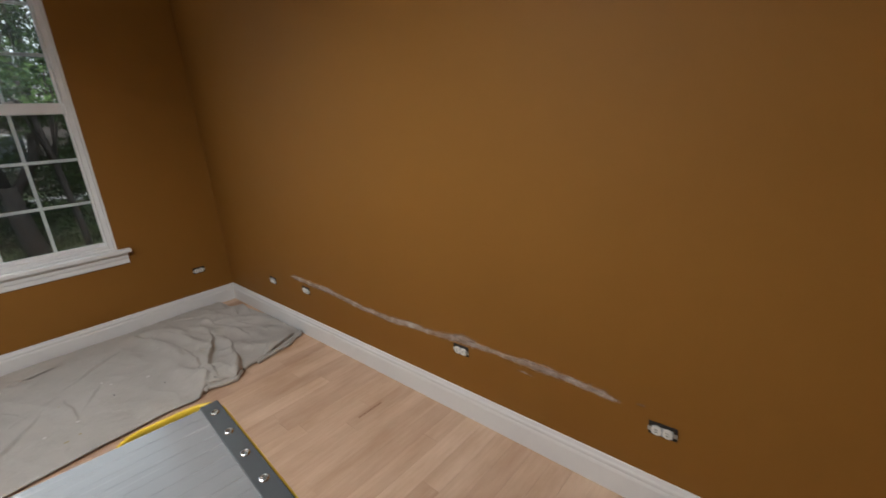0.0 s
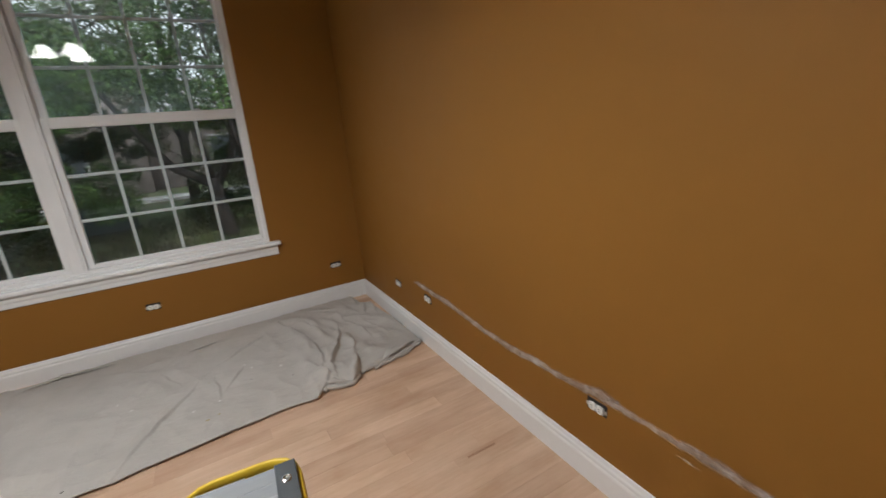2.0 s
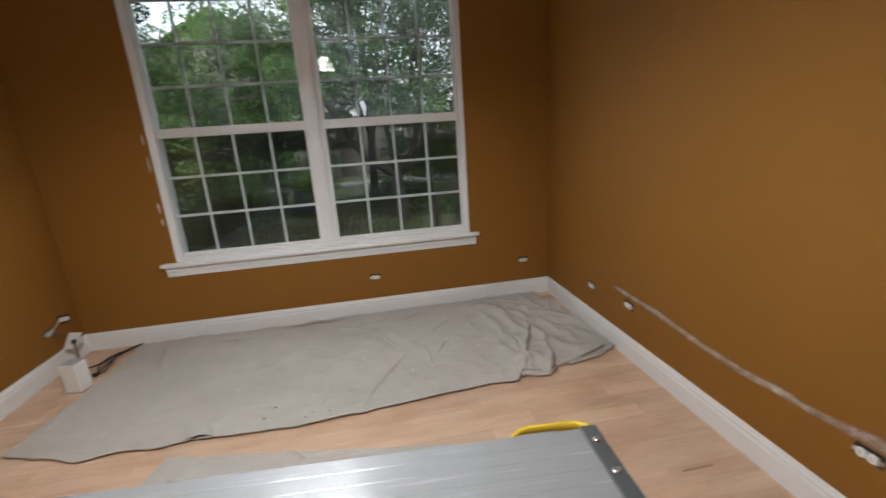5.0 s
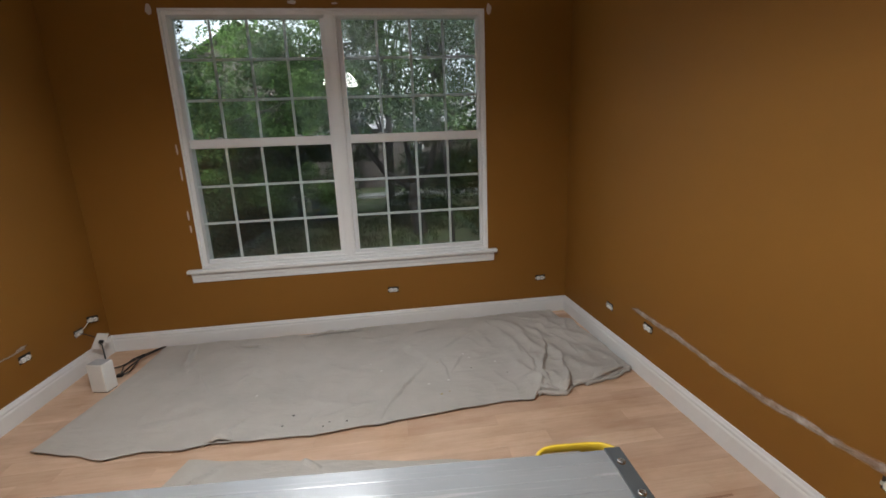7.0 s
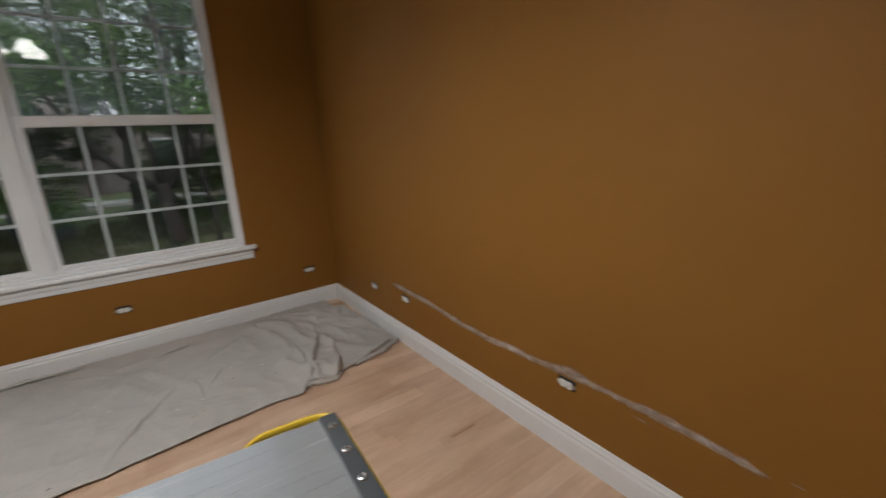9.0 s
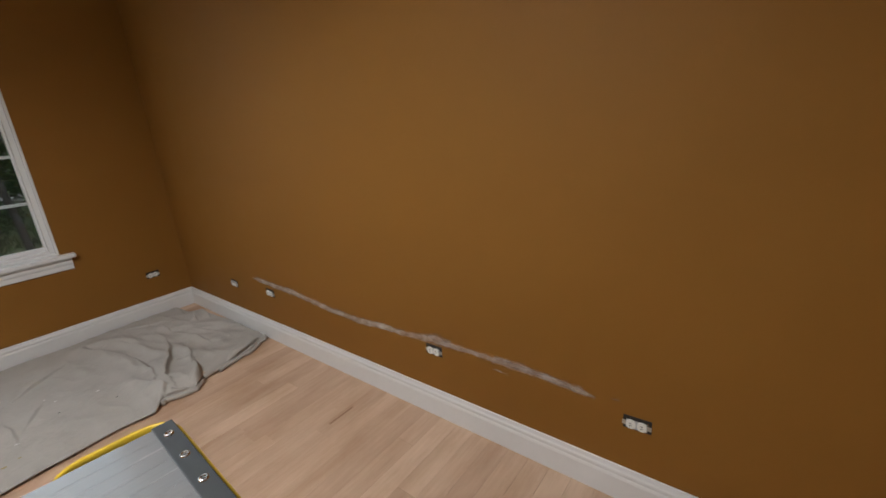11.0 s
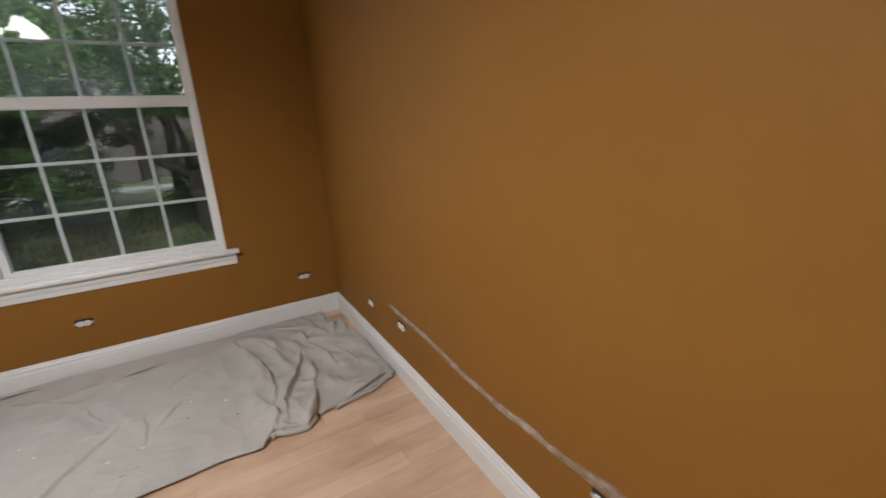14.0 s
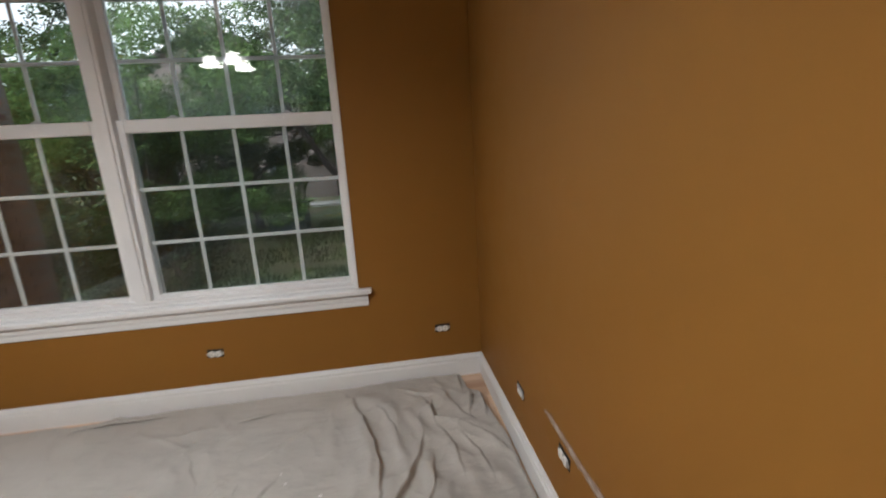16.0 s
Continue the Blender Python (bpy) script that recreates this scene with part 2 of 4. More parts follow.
def brick_mat():
    m, nt, b = mat("brick")
    info = nt.nodes.new("ShaderNodeObjectInfo")
    geo = nt.nodes.new("ShaderNodeNewGeometry")
    a = nt.nodes.new("ShaderNodeMath")
    a.operation = "ADD"
    nt.links.new(info.outputs["Random"], a.inputs[0])
    nt.links.new(geo.outputs["Random Per Island"], a.inputs[1])
    fr = nt.nodes.new("ShaderNodeMath")
    fr.operation = "FRACT"
    nt.links.new(a.outputs[0], fr.inputs[0])
    col = ramp(nt, fr.outputs[0], [(0, (0.055, 0.026, 0.020)), (0.5, (0.11, 0.045, 0.032)), (1, (0.17, 0.085, 0.058))])
    f = noise_tex(nt, coords(nt), 60, 5)
    col = mixc(nt, col, ramp(nt, f, [(0.3, (0.7, 0.7, 0.7)), (0.7, (1, 1, 1))]), 0.8, "MULTIPLY")
    nt.links.new(col, b.inputs["Base Color"])
    b.inputs["Roughness"].default_value = 0.9
    bump(nt, b, f, 0.5, 0.004)
    return m


def grass_mat():
    m, nt, b = mat("lawn")
    v = coords(nt)
    f, g = noise_tex(nt, v, 14, 6, 0.7), noise_tex(nt, v, 0.7, 4)
    col = ramp(nt, f, [(0.3, (0.03, 0.05, 0.018)), (0.55, (0.07, 0.11, 0.035)), (0.75, (0.15, 0.15, 0.07))])
    col = mixc(nt, col, (0.10, 0.075, 0.045), ramp(nt, g, [(0.45, (0, 0, 0)), (0.65, (0.8, 0.8, 0.8))]))
    nt.links.new(col, b.inputs["Base Color"])
    b.inputs["Roughness"].default_value = 0.95
    bump(nt, b, f, 0.8, 0.05)
    return m


M_WALL, M_SPACKLE, M_OAK, M_CANVAS, M_ALU = wall_paint(), spackle_mat(), oak_mat(), canvas_mat(), alu_mat()
M_TRIM = simple("white_trim_paint", (0.745, 0.75, 0.755), 0.35, 0, 0.05, 40, 0.05, 0.4)
M_VINYL = simple("white_window_vinyl", (0.755, 0.76, 0.77), 0.4, 0, 0.05, 25, 0.03, 0.4)
M_CEIL = simple("white_ceiling_paint", (0.66, 0.65, 0.62), 0.9, 0, 0.04, 60, 0.2)
M_PLASTIC = simple("white_plastic", (0.78, 0.77, 0.74), 0.35, 0, 0.04, 50)
M_GREYPL = simple("grey_plastic", (0.42, 0.43, 0.45), 0.5, 0, 0.08, 50)
M_BLACK = simple("black_plastic", (0.012, 0.012, 0.013), 0.5, 0, 0.2, 60)
M_STEEL = simple("galvanised_steel", (0.55, 0.55, 0.54), 0.4, 0.85, 0.2, 60)
M_CHROME = simple("bright_steel", (0.78, 0.79, 0.80), 0.18, 1.0, 0.1, 60)
M_GUARD = simple("grey_end_plate", (0.075, 0.083, 0.090), 0.45, 0.2, 0.18, 45, 0.1)
M_YELLOW = simple("yellow_plastic", (0.72, 0.50, 0.03), 0.42, 0, 0.12, 30, 0.05)
M_SLOT = simple("dark_slot", (0.02, 0.018, 0.016), 0.8, 0, 0.2, 60)
M_BRONZE = simple("brushed_nickel", (0.45, 0.43, 0.40), 0.35, 0.9, 0.15, 40)
M_SHADE, M_DECK = shade_mat(), deck_mat()
M_GLASS, M_GAUZE = glass_mat("window_glass", (0.93, 0.95, 0.94), 1.48, 0.045), screen_mat()
# the upper panes have far more haze mixed in, paling the view
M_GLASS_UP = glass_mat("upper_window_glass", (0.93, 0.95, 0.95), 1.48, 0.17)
M_BRICK, M_GRASS = brick_mat(), grass_mat()
M_MORTAR = simple("mortar", (0.10, 0.09, 0.08), 0.95, 0, 0.2, 60, 0.3)
M_BARK = simple("bark", (0.026, 0.021, 0.018), 0.95, 0, 0.5, 14, 0.8)
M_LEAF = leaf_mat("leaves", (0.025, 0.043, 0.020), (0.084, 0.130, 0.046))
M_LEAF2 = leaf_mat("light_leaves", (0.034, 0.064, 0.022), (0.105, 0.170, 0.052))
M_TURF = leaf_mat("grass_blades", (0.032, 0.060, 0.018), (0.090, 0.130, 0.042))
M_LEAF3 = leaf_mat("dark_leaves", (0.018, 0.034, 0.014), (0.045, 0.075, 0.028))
M_SIDING = simple("taupe_siding", (0.078, 0.064, 0.056), 0.8, 0, 0.1, 12)
M_ROOF = simple("roof_shingle", (0.24, 0.23, 0.23), 0.95, 0, 0.3, 30, 0.4)
M_PAVE = simple("concrete", (0.31, 0.305, 0.29), 0.9, 0, 0.15, 20, 0.2)
M_UTIL = simple("dark_green_enamel", (0.012, 0.03, 0.032), 0.5, 0, 0.2, 20)
M_DARKPANE = simple("far_pane", (0.03, 0.035, 0.04), 0.1, 0, 0.1, 5)
M_LITTER = simple("dry_leaf", (0.24, 0.19, 0.10), 0.9, 0, 0.4, 9)
M_DRIPW = simple("dried_white_paint", (0.72, 0.71, 0.69), 0.5)
M_DRIPD = simple("dried_dark_paint", (0.035, 0.03, 0.025), 0.5)
M_DRIPY = simple("dried_tan_paint", (0.38, 0.31, 0.14), 0.5)


# ---- building helpers ----
def mesh_of(bm, material, name):
    me = bpy.data.meshes.new(name)
    bm.to_mesh(me)
    bm.free()
    me.materials.append(material)
    return me


def thing(name, label, category, at=(0, 0, 0), group="", kind=""):
    e = new(name)
    e.location = at
    e.empty_display_size = 0.05
    return tagged(e, label, category, group, kind)


def part(name, bm, material, parent=None, label="", smooth=False):
    """Links a bmesh, in its parent's own coordinates, as one mesh object."""
    me = mesh_of(bm, material, name)
    if smooth:
        me.polygons.foreach_set("use_smooth", [True] * len(me.polygons))
    ob = new(name, me)
    ob.parent = parent
    if label:
        ob["label"] = label
    return ob


def solid(name, bm, material, label, category, kind="", group=""):
    return tagged(part(name, bm, material), label, category, group, kind)


def box(x0, x1, y0, y1, z0, z1, bevel=0.0, bm=None, m=None):
    out = bm or bmesh.new()
    t = bmesh.new()
    bmesh.ops.create_cube(t, size=1)
    for v in t.verts:
        v.co = Vector(((x0 + x1) / 2 + v.co.x * (x1 - x0), (y0 + y1) / 2 + v.co.y * (y1 - y0), (z0 + z1) / 2 + v.co.z * (z1 - z0)))
    if bevel:
        bmesh.ops.bevel(t, geom=t.edges[:], offset=bevel, segments=2, profile=0.5, affect="EDGES")
    join(out, t, m)
    return out


def join(out, t, m=None):
    if m is not None:
        bmesh.ops.transform(t, matrix=m, verts=t.verts[:])
    me = bpy.data.meshes.new("tmp")
    t.to_mesh(me)
    t.free()
    out.from_mesh(me)
    bpy.data.meshes.remove(me)


def lathe(profile, seg=24, m=None, bm=None):
    out = bm or bmesh.new()
    t = bmesh.new()
    rings = [[t.verts.new((r * math.cos(2 * math.pi * k / seg), r * math.sin(2 * math.pi * k / seg), z)) for k in range(seg)] for r, z in profile]
    for a, b in zip(rings, rings[1:]):
        for k in range(seg):
            t.faces.new((a[k], a[(k + 1) % seg], b[(k + 1) % seg], b[k]))
    bmesh.ops.remove_doubles(t, verts=t.verts[:], dist=1e-5)
    bmesh.ops.recalc_face_normals(t, faces=t.faces[:])
    join(out, t, m)
    return out


def tube(points, radius, seg=8, bm=None, taper=1.0):
    """A round bar along points, growing thinner to taper of its radius."""
    out = bm or bmesh.new()
    pts = [Vector(p) for p in points]
    rings = []
    for i, p in enumerate(pts):
        d = (pts[min(i + 1, len(pts) - 1)] - pts[max(i - 1, 0)]).normalized()
        side = d.orthogonal().normalized() if not rings else (prev - d * prev.dot(d)).normalized()
        prev = side
        up = d.cross(side)
        r = radius * (1 + (taper - 1) * i / (len(pts) - 1))
        rings.append([out.verts.new(p + r * (math.cos(2 * math.pi * k / seg) * side + math.sin(2 * math.pi * k / seg) * up)) for k in range(seg)])
    for a, b in zip(rings, rings[1:]):
        for k in range(seg):
            out.faces.new((a[k], a[(k + 1) % seg], b[(k + 1) % seg], b[k]))
    out.faces.new(rings[0][::-1])
    out.faces.new(rings[-1])
    return out


def extrude_profile(profile, path_a, path_b, cut_a=0.0, cut_b=0.0):
    """A moulding: (out, up) profile swept from a to b, 'out' to the left of the way; the ends mitred by cut * out."""
    bm = bmesh.new()
    a, b = Vector(path_a), Vector(path_b)
    d = (b - a).normalized()
    left = Vector((-d.y, d.x, 0))
    ra = [bm.verts.new(a + left * o + d * (cut_a * o) + Vector((0, 0, u))) for o, u in profile]
    rb = [bm.verts.new(b + left * o - d * (cut_b * o) + Vector((0, 0, u))) for o, u in profile]
    n = len(profile)
    for k in range(n):
        bm.faces.new((ra[k], ra[(k + 1) % n], rb[(k + 1) % n], rb[k]))
    bm.faces.new(ra[::-1])
    bm.faces.new(rb)
    bmesh.ops.recalc_face_normals(bm, faces=bm.faces[:])
    return bm


# ---- walls, ceiling ----
T = 0.14
solid("wall_east", box(EAST, EAST + T, SOUTH - T, NORTH + T, -0.05, CEIL), M_WALL, "brown painted wall with a spackled scar above the baseboard", "wall", "structure")
solid("wall_west", box(WEST - T, WEST, SOUTH - T, NORTH + T, -0.05, CEIL), M_WALL, "dark brown painted side wall with open outlets", "wall", "structure")
solid("wall_south", box(WEST, EAST, SOUTH - T, SOUTH, -0.05, CEIL), M_WALL, "plain brown painted wall", "wall", "structure")
bm = box(WEST, WIN_L, NORTH, NORTH + T, -0.05, CEIL)
box(WIN_R, EAST, NORTH, NORTH + T, -0.05, CEIL, bm=bm)
box(WIN_L, WIN_R, NORTH, NORTH + T, WIN_T, CEIL, bm=bm)
box(WIN_L, WIN_R, NORTH, NORTH + T, -0.05, WIN_B - 0.03, bm=bm)
solid("wall_north", bm, M_WALL, "brown painted wall round a large double window", "wall", "structure")
solid("ceiling", box(WEST - T, EAST + T, SOUTH - T, NORTH + T, CEIL, CEIL + 0.15), M_CEIL, "plain white painted ceiling", "ceiling", "structure")

BASE = [(0.0, 0.0), (0.016, 0.0), (0.016, 0.085), (0.0145, 0.091), (0.0120, 0.097), (0.0135, 0.102), (0.0125, 0.110), (0.009, 0.116), (0.007, 0.123), (0.0055, 0.128), (0.0, 0.129)]
for n, (a, b) in enumerate((((EAST, SOUTH, 0), (EAST, NORTH, 0)), ((EAST, NORTH, 0), (WEST, NORTH, 0)), ((WEST, NORTH, 0), (WEST, SOUTH, 0)), ((WEST, SOUTH, 0), (EAST, SOUTH, 0)))):
    solid("baseboard_%d" % (n + 1), extrude_profile(BASE, a, b, 1, 1), M_TRIM, "white painted moulded baseboard along the floor", "baseboard", "structure")


# ---- the double window ----
window = thing("window_1", "white double window of two sashes each with grilles", "window", (0, 0, 0), kind="structure")


def frame_bars(x0, x1, z0, z1, y0, y1, w, wb, wt, bev=0.003):
    bm = box(x0, x0 + w, y0, y1, z0, z1, bev)
    box(x1 - w, x1, y0, y1, z0, z1, bev, bm)
    box(x0 + w, x1 - w, y0, y1, z0, z0 + wb, bev, bm)
    box(x0 + w, x1 - w, y0, y1, z1 - wt, z1, bev, bm)
    return bm


part("window_frame", frame_bars(WIN_L, WIN_R, WIN_B, WIN_T, NORTH + 0.012, NORTH + 0.135, 0.032, 0.03, 0.030), M_VINYL, window)
part("bead", frame_bars(WIN_L - 0.006, WIN_R + 0.006, WIN_B, WIN_T + 0.006, NORTH - 0.006, NORTH + 0.014, 0.014, 0.012, 0.012, 0.002), M_VINYL, window)
MID = 0.424
part("mullion", box(MID - 0.040, MID + 0.040, NORTH + 0.020, NORTH + 0.135, WIN_B + 0.02, WIN_T - 0.03, 0.004), M_VINYL, window)
part("mullion_cover", box(MID - 0.026, MID + 0.026, NORTH + 0.010, NORTH + 0.024, WIN_B + 0.02, WIN_T - 0.03, 0.003), M_VINYL, window)
for gx0, gx1 in ((-0.640, 0.350), (0.498, 1.466)):
    for z0, z1, y, low in ((0.640, 1.452, 3.930, True), (1.515, 2.318, 3.962, False)):
        st = 0.034
        bot, top = (0.045, 0.062) if low else (0.050, 0.044)
        sash = part("sash", frame_bars(gx0 - st, gx1 + st, z0 - bot, z1 + top, y - 0.014, y + 0.022, st, bot, top, 0.004), M_VINYL, window)
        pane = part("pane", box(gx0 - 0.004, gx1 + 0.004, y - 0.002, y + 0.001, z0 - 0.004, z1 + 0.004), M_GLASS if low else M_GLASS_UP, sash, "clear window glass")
        pane.visible_shadow = False
        for k in (1, 2, 3):
            x = gx0 + (gx1 - gx0) * k / 4
            part("grille_bar", box(x - 0.009, x + 0.009, y + 0.005, y + 0.013, z0, z1, 0.002), M_VINYL, sash)
        for k in (1, 2):
            z = z0 + (z1 - z0) * k / 3
            part("grille_bar", box(gx0, gx1, y + 0.004, y + 0.014, z - 0.009, z + 0.009, 0.002), M_VINYL, sash)
        if low:
            for x in (gx0 + 0.22, gx1 - 0.22):
                lk = box(x - 0.022, x + 0.022, y - 0.018, y + 0.012, z1 + top - 0.001, z1 + top + 0.007, 0.002)
                box(x - 0.006, x + 0.016, y - 0.022, y - 0.008, z1 + top + 0.006, z1 + top + 0.013, 0.002, lk)
                part("sash_lock", lk, M_GREYPL, sash, "small grey sash lock")
            for x in (gx0 + 0.25, gx1 - 0.25):
                part("tilt_latch", box(x - 0.02, x + 0.02, y - 0.017, y - 0.013, z1 + top - 0.022, z1 + top - 0.012, 0.001), M_VINYL, sash)
    scr = part("insect_screen", box(gx0 - 0.02, gx1 + 0.02, 4.000, 4.001, 0.60, 1.50), M_GAUZE, window, "dark insect gauze")
    part("screen_rail", frame_bars(gx0 - 0.03, gx1 + 0.03, 0.59, 1.51, 3.994, 4.003, 0.018, 0.018, 0.018, 0.002), M_VINYL, window)
# stool and apron
part("window_sill", box(-0.757, 1.582, NORTH - 0.050, NORTH, WIN_B - 0.026, WIN_B, 0.006), M_TRIM, window, "white painted projecting stool")
part("inner_sill", box(WIN_L, WIN_R, NORTH - 0.0005, NORTH + 0.07, WIN_B - 0.028, WIN_B - 0.0005), M_TRIM, window)
APR = [(0.0, -0.075), (0.010, -0.075), (0.013, -0.068), (0.014, -0.045), (0.018, -0.040), (0.020, -0.030), (0.021, -0.016), (0.030, -0.010), (0.034, 0.0), (0.0, 0.0)]
part("apron", extrude_profile(APR, (1.560, NORTH, WIN_B - 0.026), (-0.735, NORTH, WIN_B - 0.026)), M_TRIM, window, "white moulded apron under the stool")


# ---- floor ----
floor = solid("floor", box(WEST, EAST, SOUTH, NORTH, -0.06, -0.012), M_OAK, "bare sanded light oak strip floor", "floor", "structure")


# ---- spackle marks on the walls ----
def ribbon(along, height, width, axis, plane, side, seed, step=0.007):
    """A rough smear of filler: an uneven band from along[0] to along[1] on a wall, thinning out to its edges."""
    bm = bmesh.new()
    cover = bm.verts.layers.float.new("cover")
    n = max(6, int(abs(along[1] - along[0]) / step))
    prev = None
    for k in range(n + 1):
        s = along[0] + (along[1] - along[0]) * k / n
        end = min(1.0, k / 8, (n - k) / 8)
        mid = height(s) + 0.007 * noise.noise((s * 7, seed, 0)) + 0.004 * noise.noise((s * 31, seed, 3))
        w = width * (0.85 + 0.35 * noise.noise((s * 5, seed, 7)) + 0.22 * noise.noise((s * 26, seed, 9))) * (0.35 + 0.65 * end)
        w = max(0.005, w)
        ring = []
        for o, d, c in ((-1.0, 0.0002, 0.0), (-0.6, 0.0012, 0.45), (-0.2, 0.0020, 0.9), (0.25, 0.0020, 1.0), (0.6, 0.0012, 0.5), (1.0, 0.0002, 0.0)):
            z = mid + o * w
            v = bm.verts.new((plane + side * d, s, z) if axis == "x" else (s, plane + side * d, z))
            v[cover] = c * (0.4 + 0.6 * end) * (1.0 if s > 1.6 else 0.74)
            ring.append(v)
        if prev:
            for a in range(5):
                bm.faces.new((prev[a], prev[a + 1], ring[a + 1], ring[a]))
        prev = ring
    bmesh.ops.recalc_face_normals(bm, faces=bm.faces[:])
    return bm


SCAR = [(0.7, 0.357), (0.83, 0.357), (1.0, 0.370), (1.2, 0.372), (1.48, 0.368), (1.67, 0.353), (2.0, 0.340), (2.17, 0.345), (2.45, 0.370), (2.7, 0.378), (2.9, 0.382)]


def scar_z(s):
    return interp(SCAR, s)


def interp(table, x):
    for (xa, ya), (xb, yb) in zip(table, table[1:]):
        if x <= xb:
            return ya + (yb - ya) * max(0.0, (x - xa) / (xb - xa))
    return table[-1][1]


scar = thing("spackle_scar", "rough whitish filler smeared along the brown wall", "wall patch", kind="structure")
part("smear", ribbon((2.89, 0.82), scar_z, 0.023, "x", EAST, -1, 2), M_SPACKLE, scar)
part("smear", ribbon((2.80, 2.35), scar_z, 0.010, "x", EAST, -1.5, 31), M_SPACKLE, scar)
part("smear", ribbon((2.22, 1.95), scar_z, 0.017, "x", EAST, -1.7, 32), M_SPACKLE, scar)
part("smear", ribbon((1.90, 1.62), scar_z, 0.012, "x", EAST, -1.5, 33), M_SPACKLE, scar)
part("smear", ribbon((1.12, 0.88), scar_z, 0.016, "x", EAST, -1.7, 34), M_SPACKLE, scar)
part("smear", ribbon((1.53, 1.40), lambda s: 0.382, 0.032, "x", EAST, -1.6, 5), M_SPACKLE, scar)
part("smear", ribbon((1.20, 1.12), lambda s: 0.386, 0.022, "x", EAST, -1.6, 6), M_SPACKLE, scar)
part("smear", ribbon((1.21, 1.14), lambda s: 0.326, 0.007, "x", EAST, -1, 7), M_SPACKLE, scar)
part("smear", ribbon((0.772, 0.745), lambda s: 0.375, 0.010, "x", EAST, -1, 8), M_SPACKLE, scar)
scar2 = thing("spackle_scar", "faint filler smear along the dark side wall", "wall patch", kind="structure")
part("smear", ribbon((1.4, 3.16), lambda s: 0.368, 0.009, "x", WEST, 1, 12), M_SPACKLE, scar2)
part("smear", ribbon((3.09, 3.18), lambda s: 0.378, 0.018, "x", WEST, 1.6, 13), M_SPACKLE, scar2)


def patch(x, z, w, hgt, seed):
    bm = bmesh.new()
    rim = []
    for k in range(18):
        a = 2 * math.pi * k / 18
        f = 1 + 0.35 * noise.noise((math.cos(a) * 1.3, math.sin(a) * 1.3, seed))
        rim.append((w * f * math.cos(a), hgt * f * math.sin(a)))
    lo = [bm.verts.new((x + a, NORTH - 0.0003, z + b)) for a, b in rim]
    hi = [bm.verts.new((x + a * 0.8, NORTH - 0.003, z + b * 0.8)) for a, b in rim]
    for k in range(18):
        bm.faces.new((lo[k], lo[(k + 1) % 18], hi[(k + 1) % 18], hi[k]))
    bm.faces.new(hi)
    bmesh.ops.recalc_face_normals(bm, faces=bm.faces[:])
    return bm


M_PATCH = simple("pinkish_filler", (0.54, 0.45, 0.40), 0.9, 0, 0.15, 40, 0.2)
for x, z, w, hgt, s in ((-0.712, 2.340, 0.020, 0.034, 1), (1.549, 2.342, 0.018, 0.036, 2), (0.19, 2.385, 0.030, 0.012, 3), (0.47, 2.378, 0.020, 0.006, 4)):
    solid("filler_patch", patch(x, z, w, hgt, s), M_PATCH, "pinkish filler patch over an old curtain bracket hole", "wall patch", "structure")
for x, z, hgt, s in ((-0.692, 1.450, 0.035, 5), (-0.690, 1.285, 0.045, 6), (-0.694, 0.99, 0.040, 7), (-0.692, 0.89, 0.028, 8)):
    solid("filler_patch", patch(x, z, 0.007, hgt, s), M_PATCH, "narrow chipped paint mark beside the window", "wall patch", "structure")


# ---- outlets ----
def outlet(name, label, m, upright=False, blank=False):
    """A receptacle without its cover plate, in an open wall box; its length along its own x, its face towards -y."""
    e = thing(name, label, "outlet", group="open wall outlets")
    part("wall_box", frame_bars(-0.049, 0.052, -0.024, 0.032, -0.0022, 0.004, 0.013, 0.007, 0.011, 0.0008), M_SLOT, e, "black gap round the box")
    part("box_back", box(-0.036, 0.038, -0.0012, 0.003, -0.018, 0.021), M_SLOT, e)
    st = box(-0.052, -0.036, -0.0045, -0.0028, -0.0090, 0.0090, 0.0006)
    box(0.036, 0.052, -0.0045, -0.0028, -0.0090, 0.0090, 0.0006, st)
    box(-0.037, 0.037, -0.0035, -0.0018, -0.0165, 0.0165, 0, st)
    part("strap", st, M_STEEL, e, "zinc mounting strap")
    if blank:
        part("bracket", frame_bars(-0.042, 0.042, -0.022, 0.022, -0.0060, -0.0024, 0.008, 0.006, 0.007, 0.0008), M_GREYPL, e, "grey mounting bracket")
        part("jack", box(-0.024, 0.030, -0.011, -0.003, -0.014, 0.004, 0.002), M_PLASTIC, e, "white socket insert")
    else:
        for s in (-1, 1):
            face = bmesh.new()
            lathe([(0.0, -0.0), (0.0192, 0.0), (0.0192, 0.006), (0.0175, 0.0075), (0.0, 0.0075)], 28, Matrix.Translation((s * 0.0195, -0.003, 0)) @ pose(0, 0, 0, 90), face)
            for v in face.verts:
                v.co.x = s * 0.0195 + max(-0.0166, min(0.0166, v.co.x - s * 0.0195))
            fo = part("face", face, M_PLASTIC, e, "white receptacle face")
            sl = box(s * 0.0195 - 0.007, s * 0.0195 + 0.004, -0.0110, -0.0102, 0.0040, 0.0066)
            box(s * 0.0195 - 0.006, s * 0.0195 + 0.004, -0.0110, -0.0102, -0.0066, -0.0040, 0, sl)
            part("slots", sl, M_SLOT, fo)
        part("body", box(-0.0375, 0.0375, -0.0090, -0.0036, -0.0160, 0.0130, 0.0012), M_GREYPL, e, "grey receptacle body")
        part("screw", lathe([(0, 0), (0.0028, 0), (0.0022, 0.0012), (0, 0.0014)], 10, Matrix.Translation((0, -0.0090, 0)) @ pose(0, 0, 0, 90)), M_STEEL, e)
    e.matrix_world = m @ Matrix.Scale(0.82, 4)
    return e


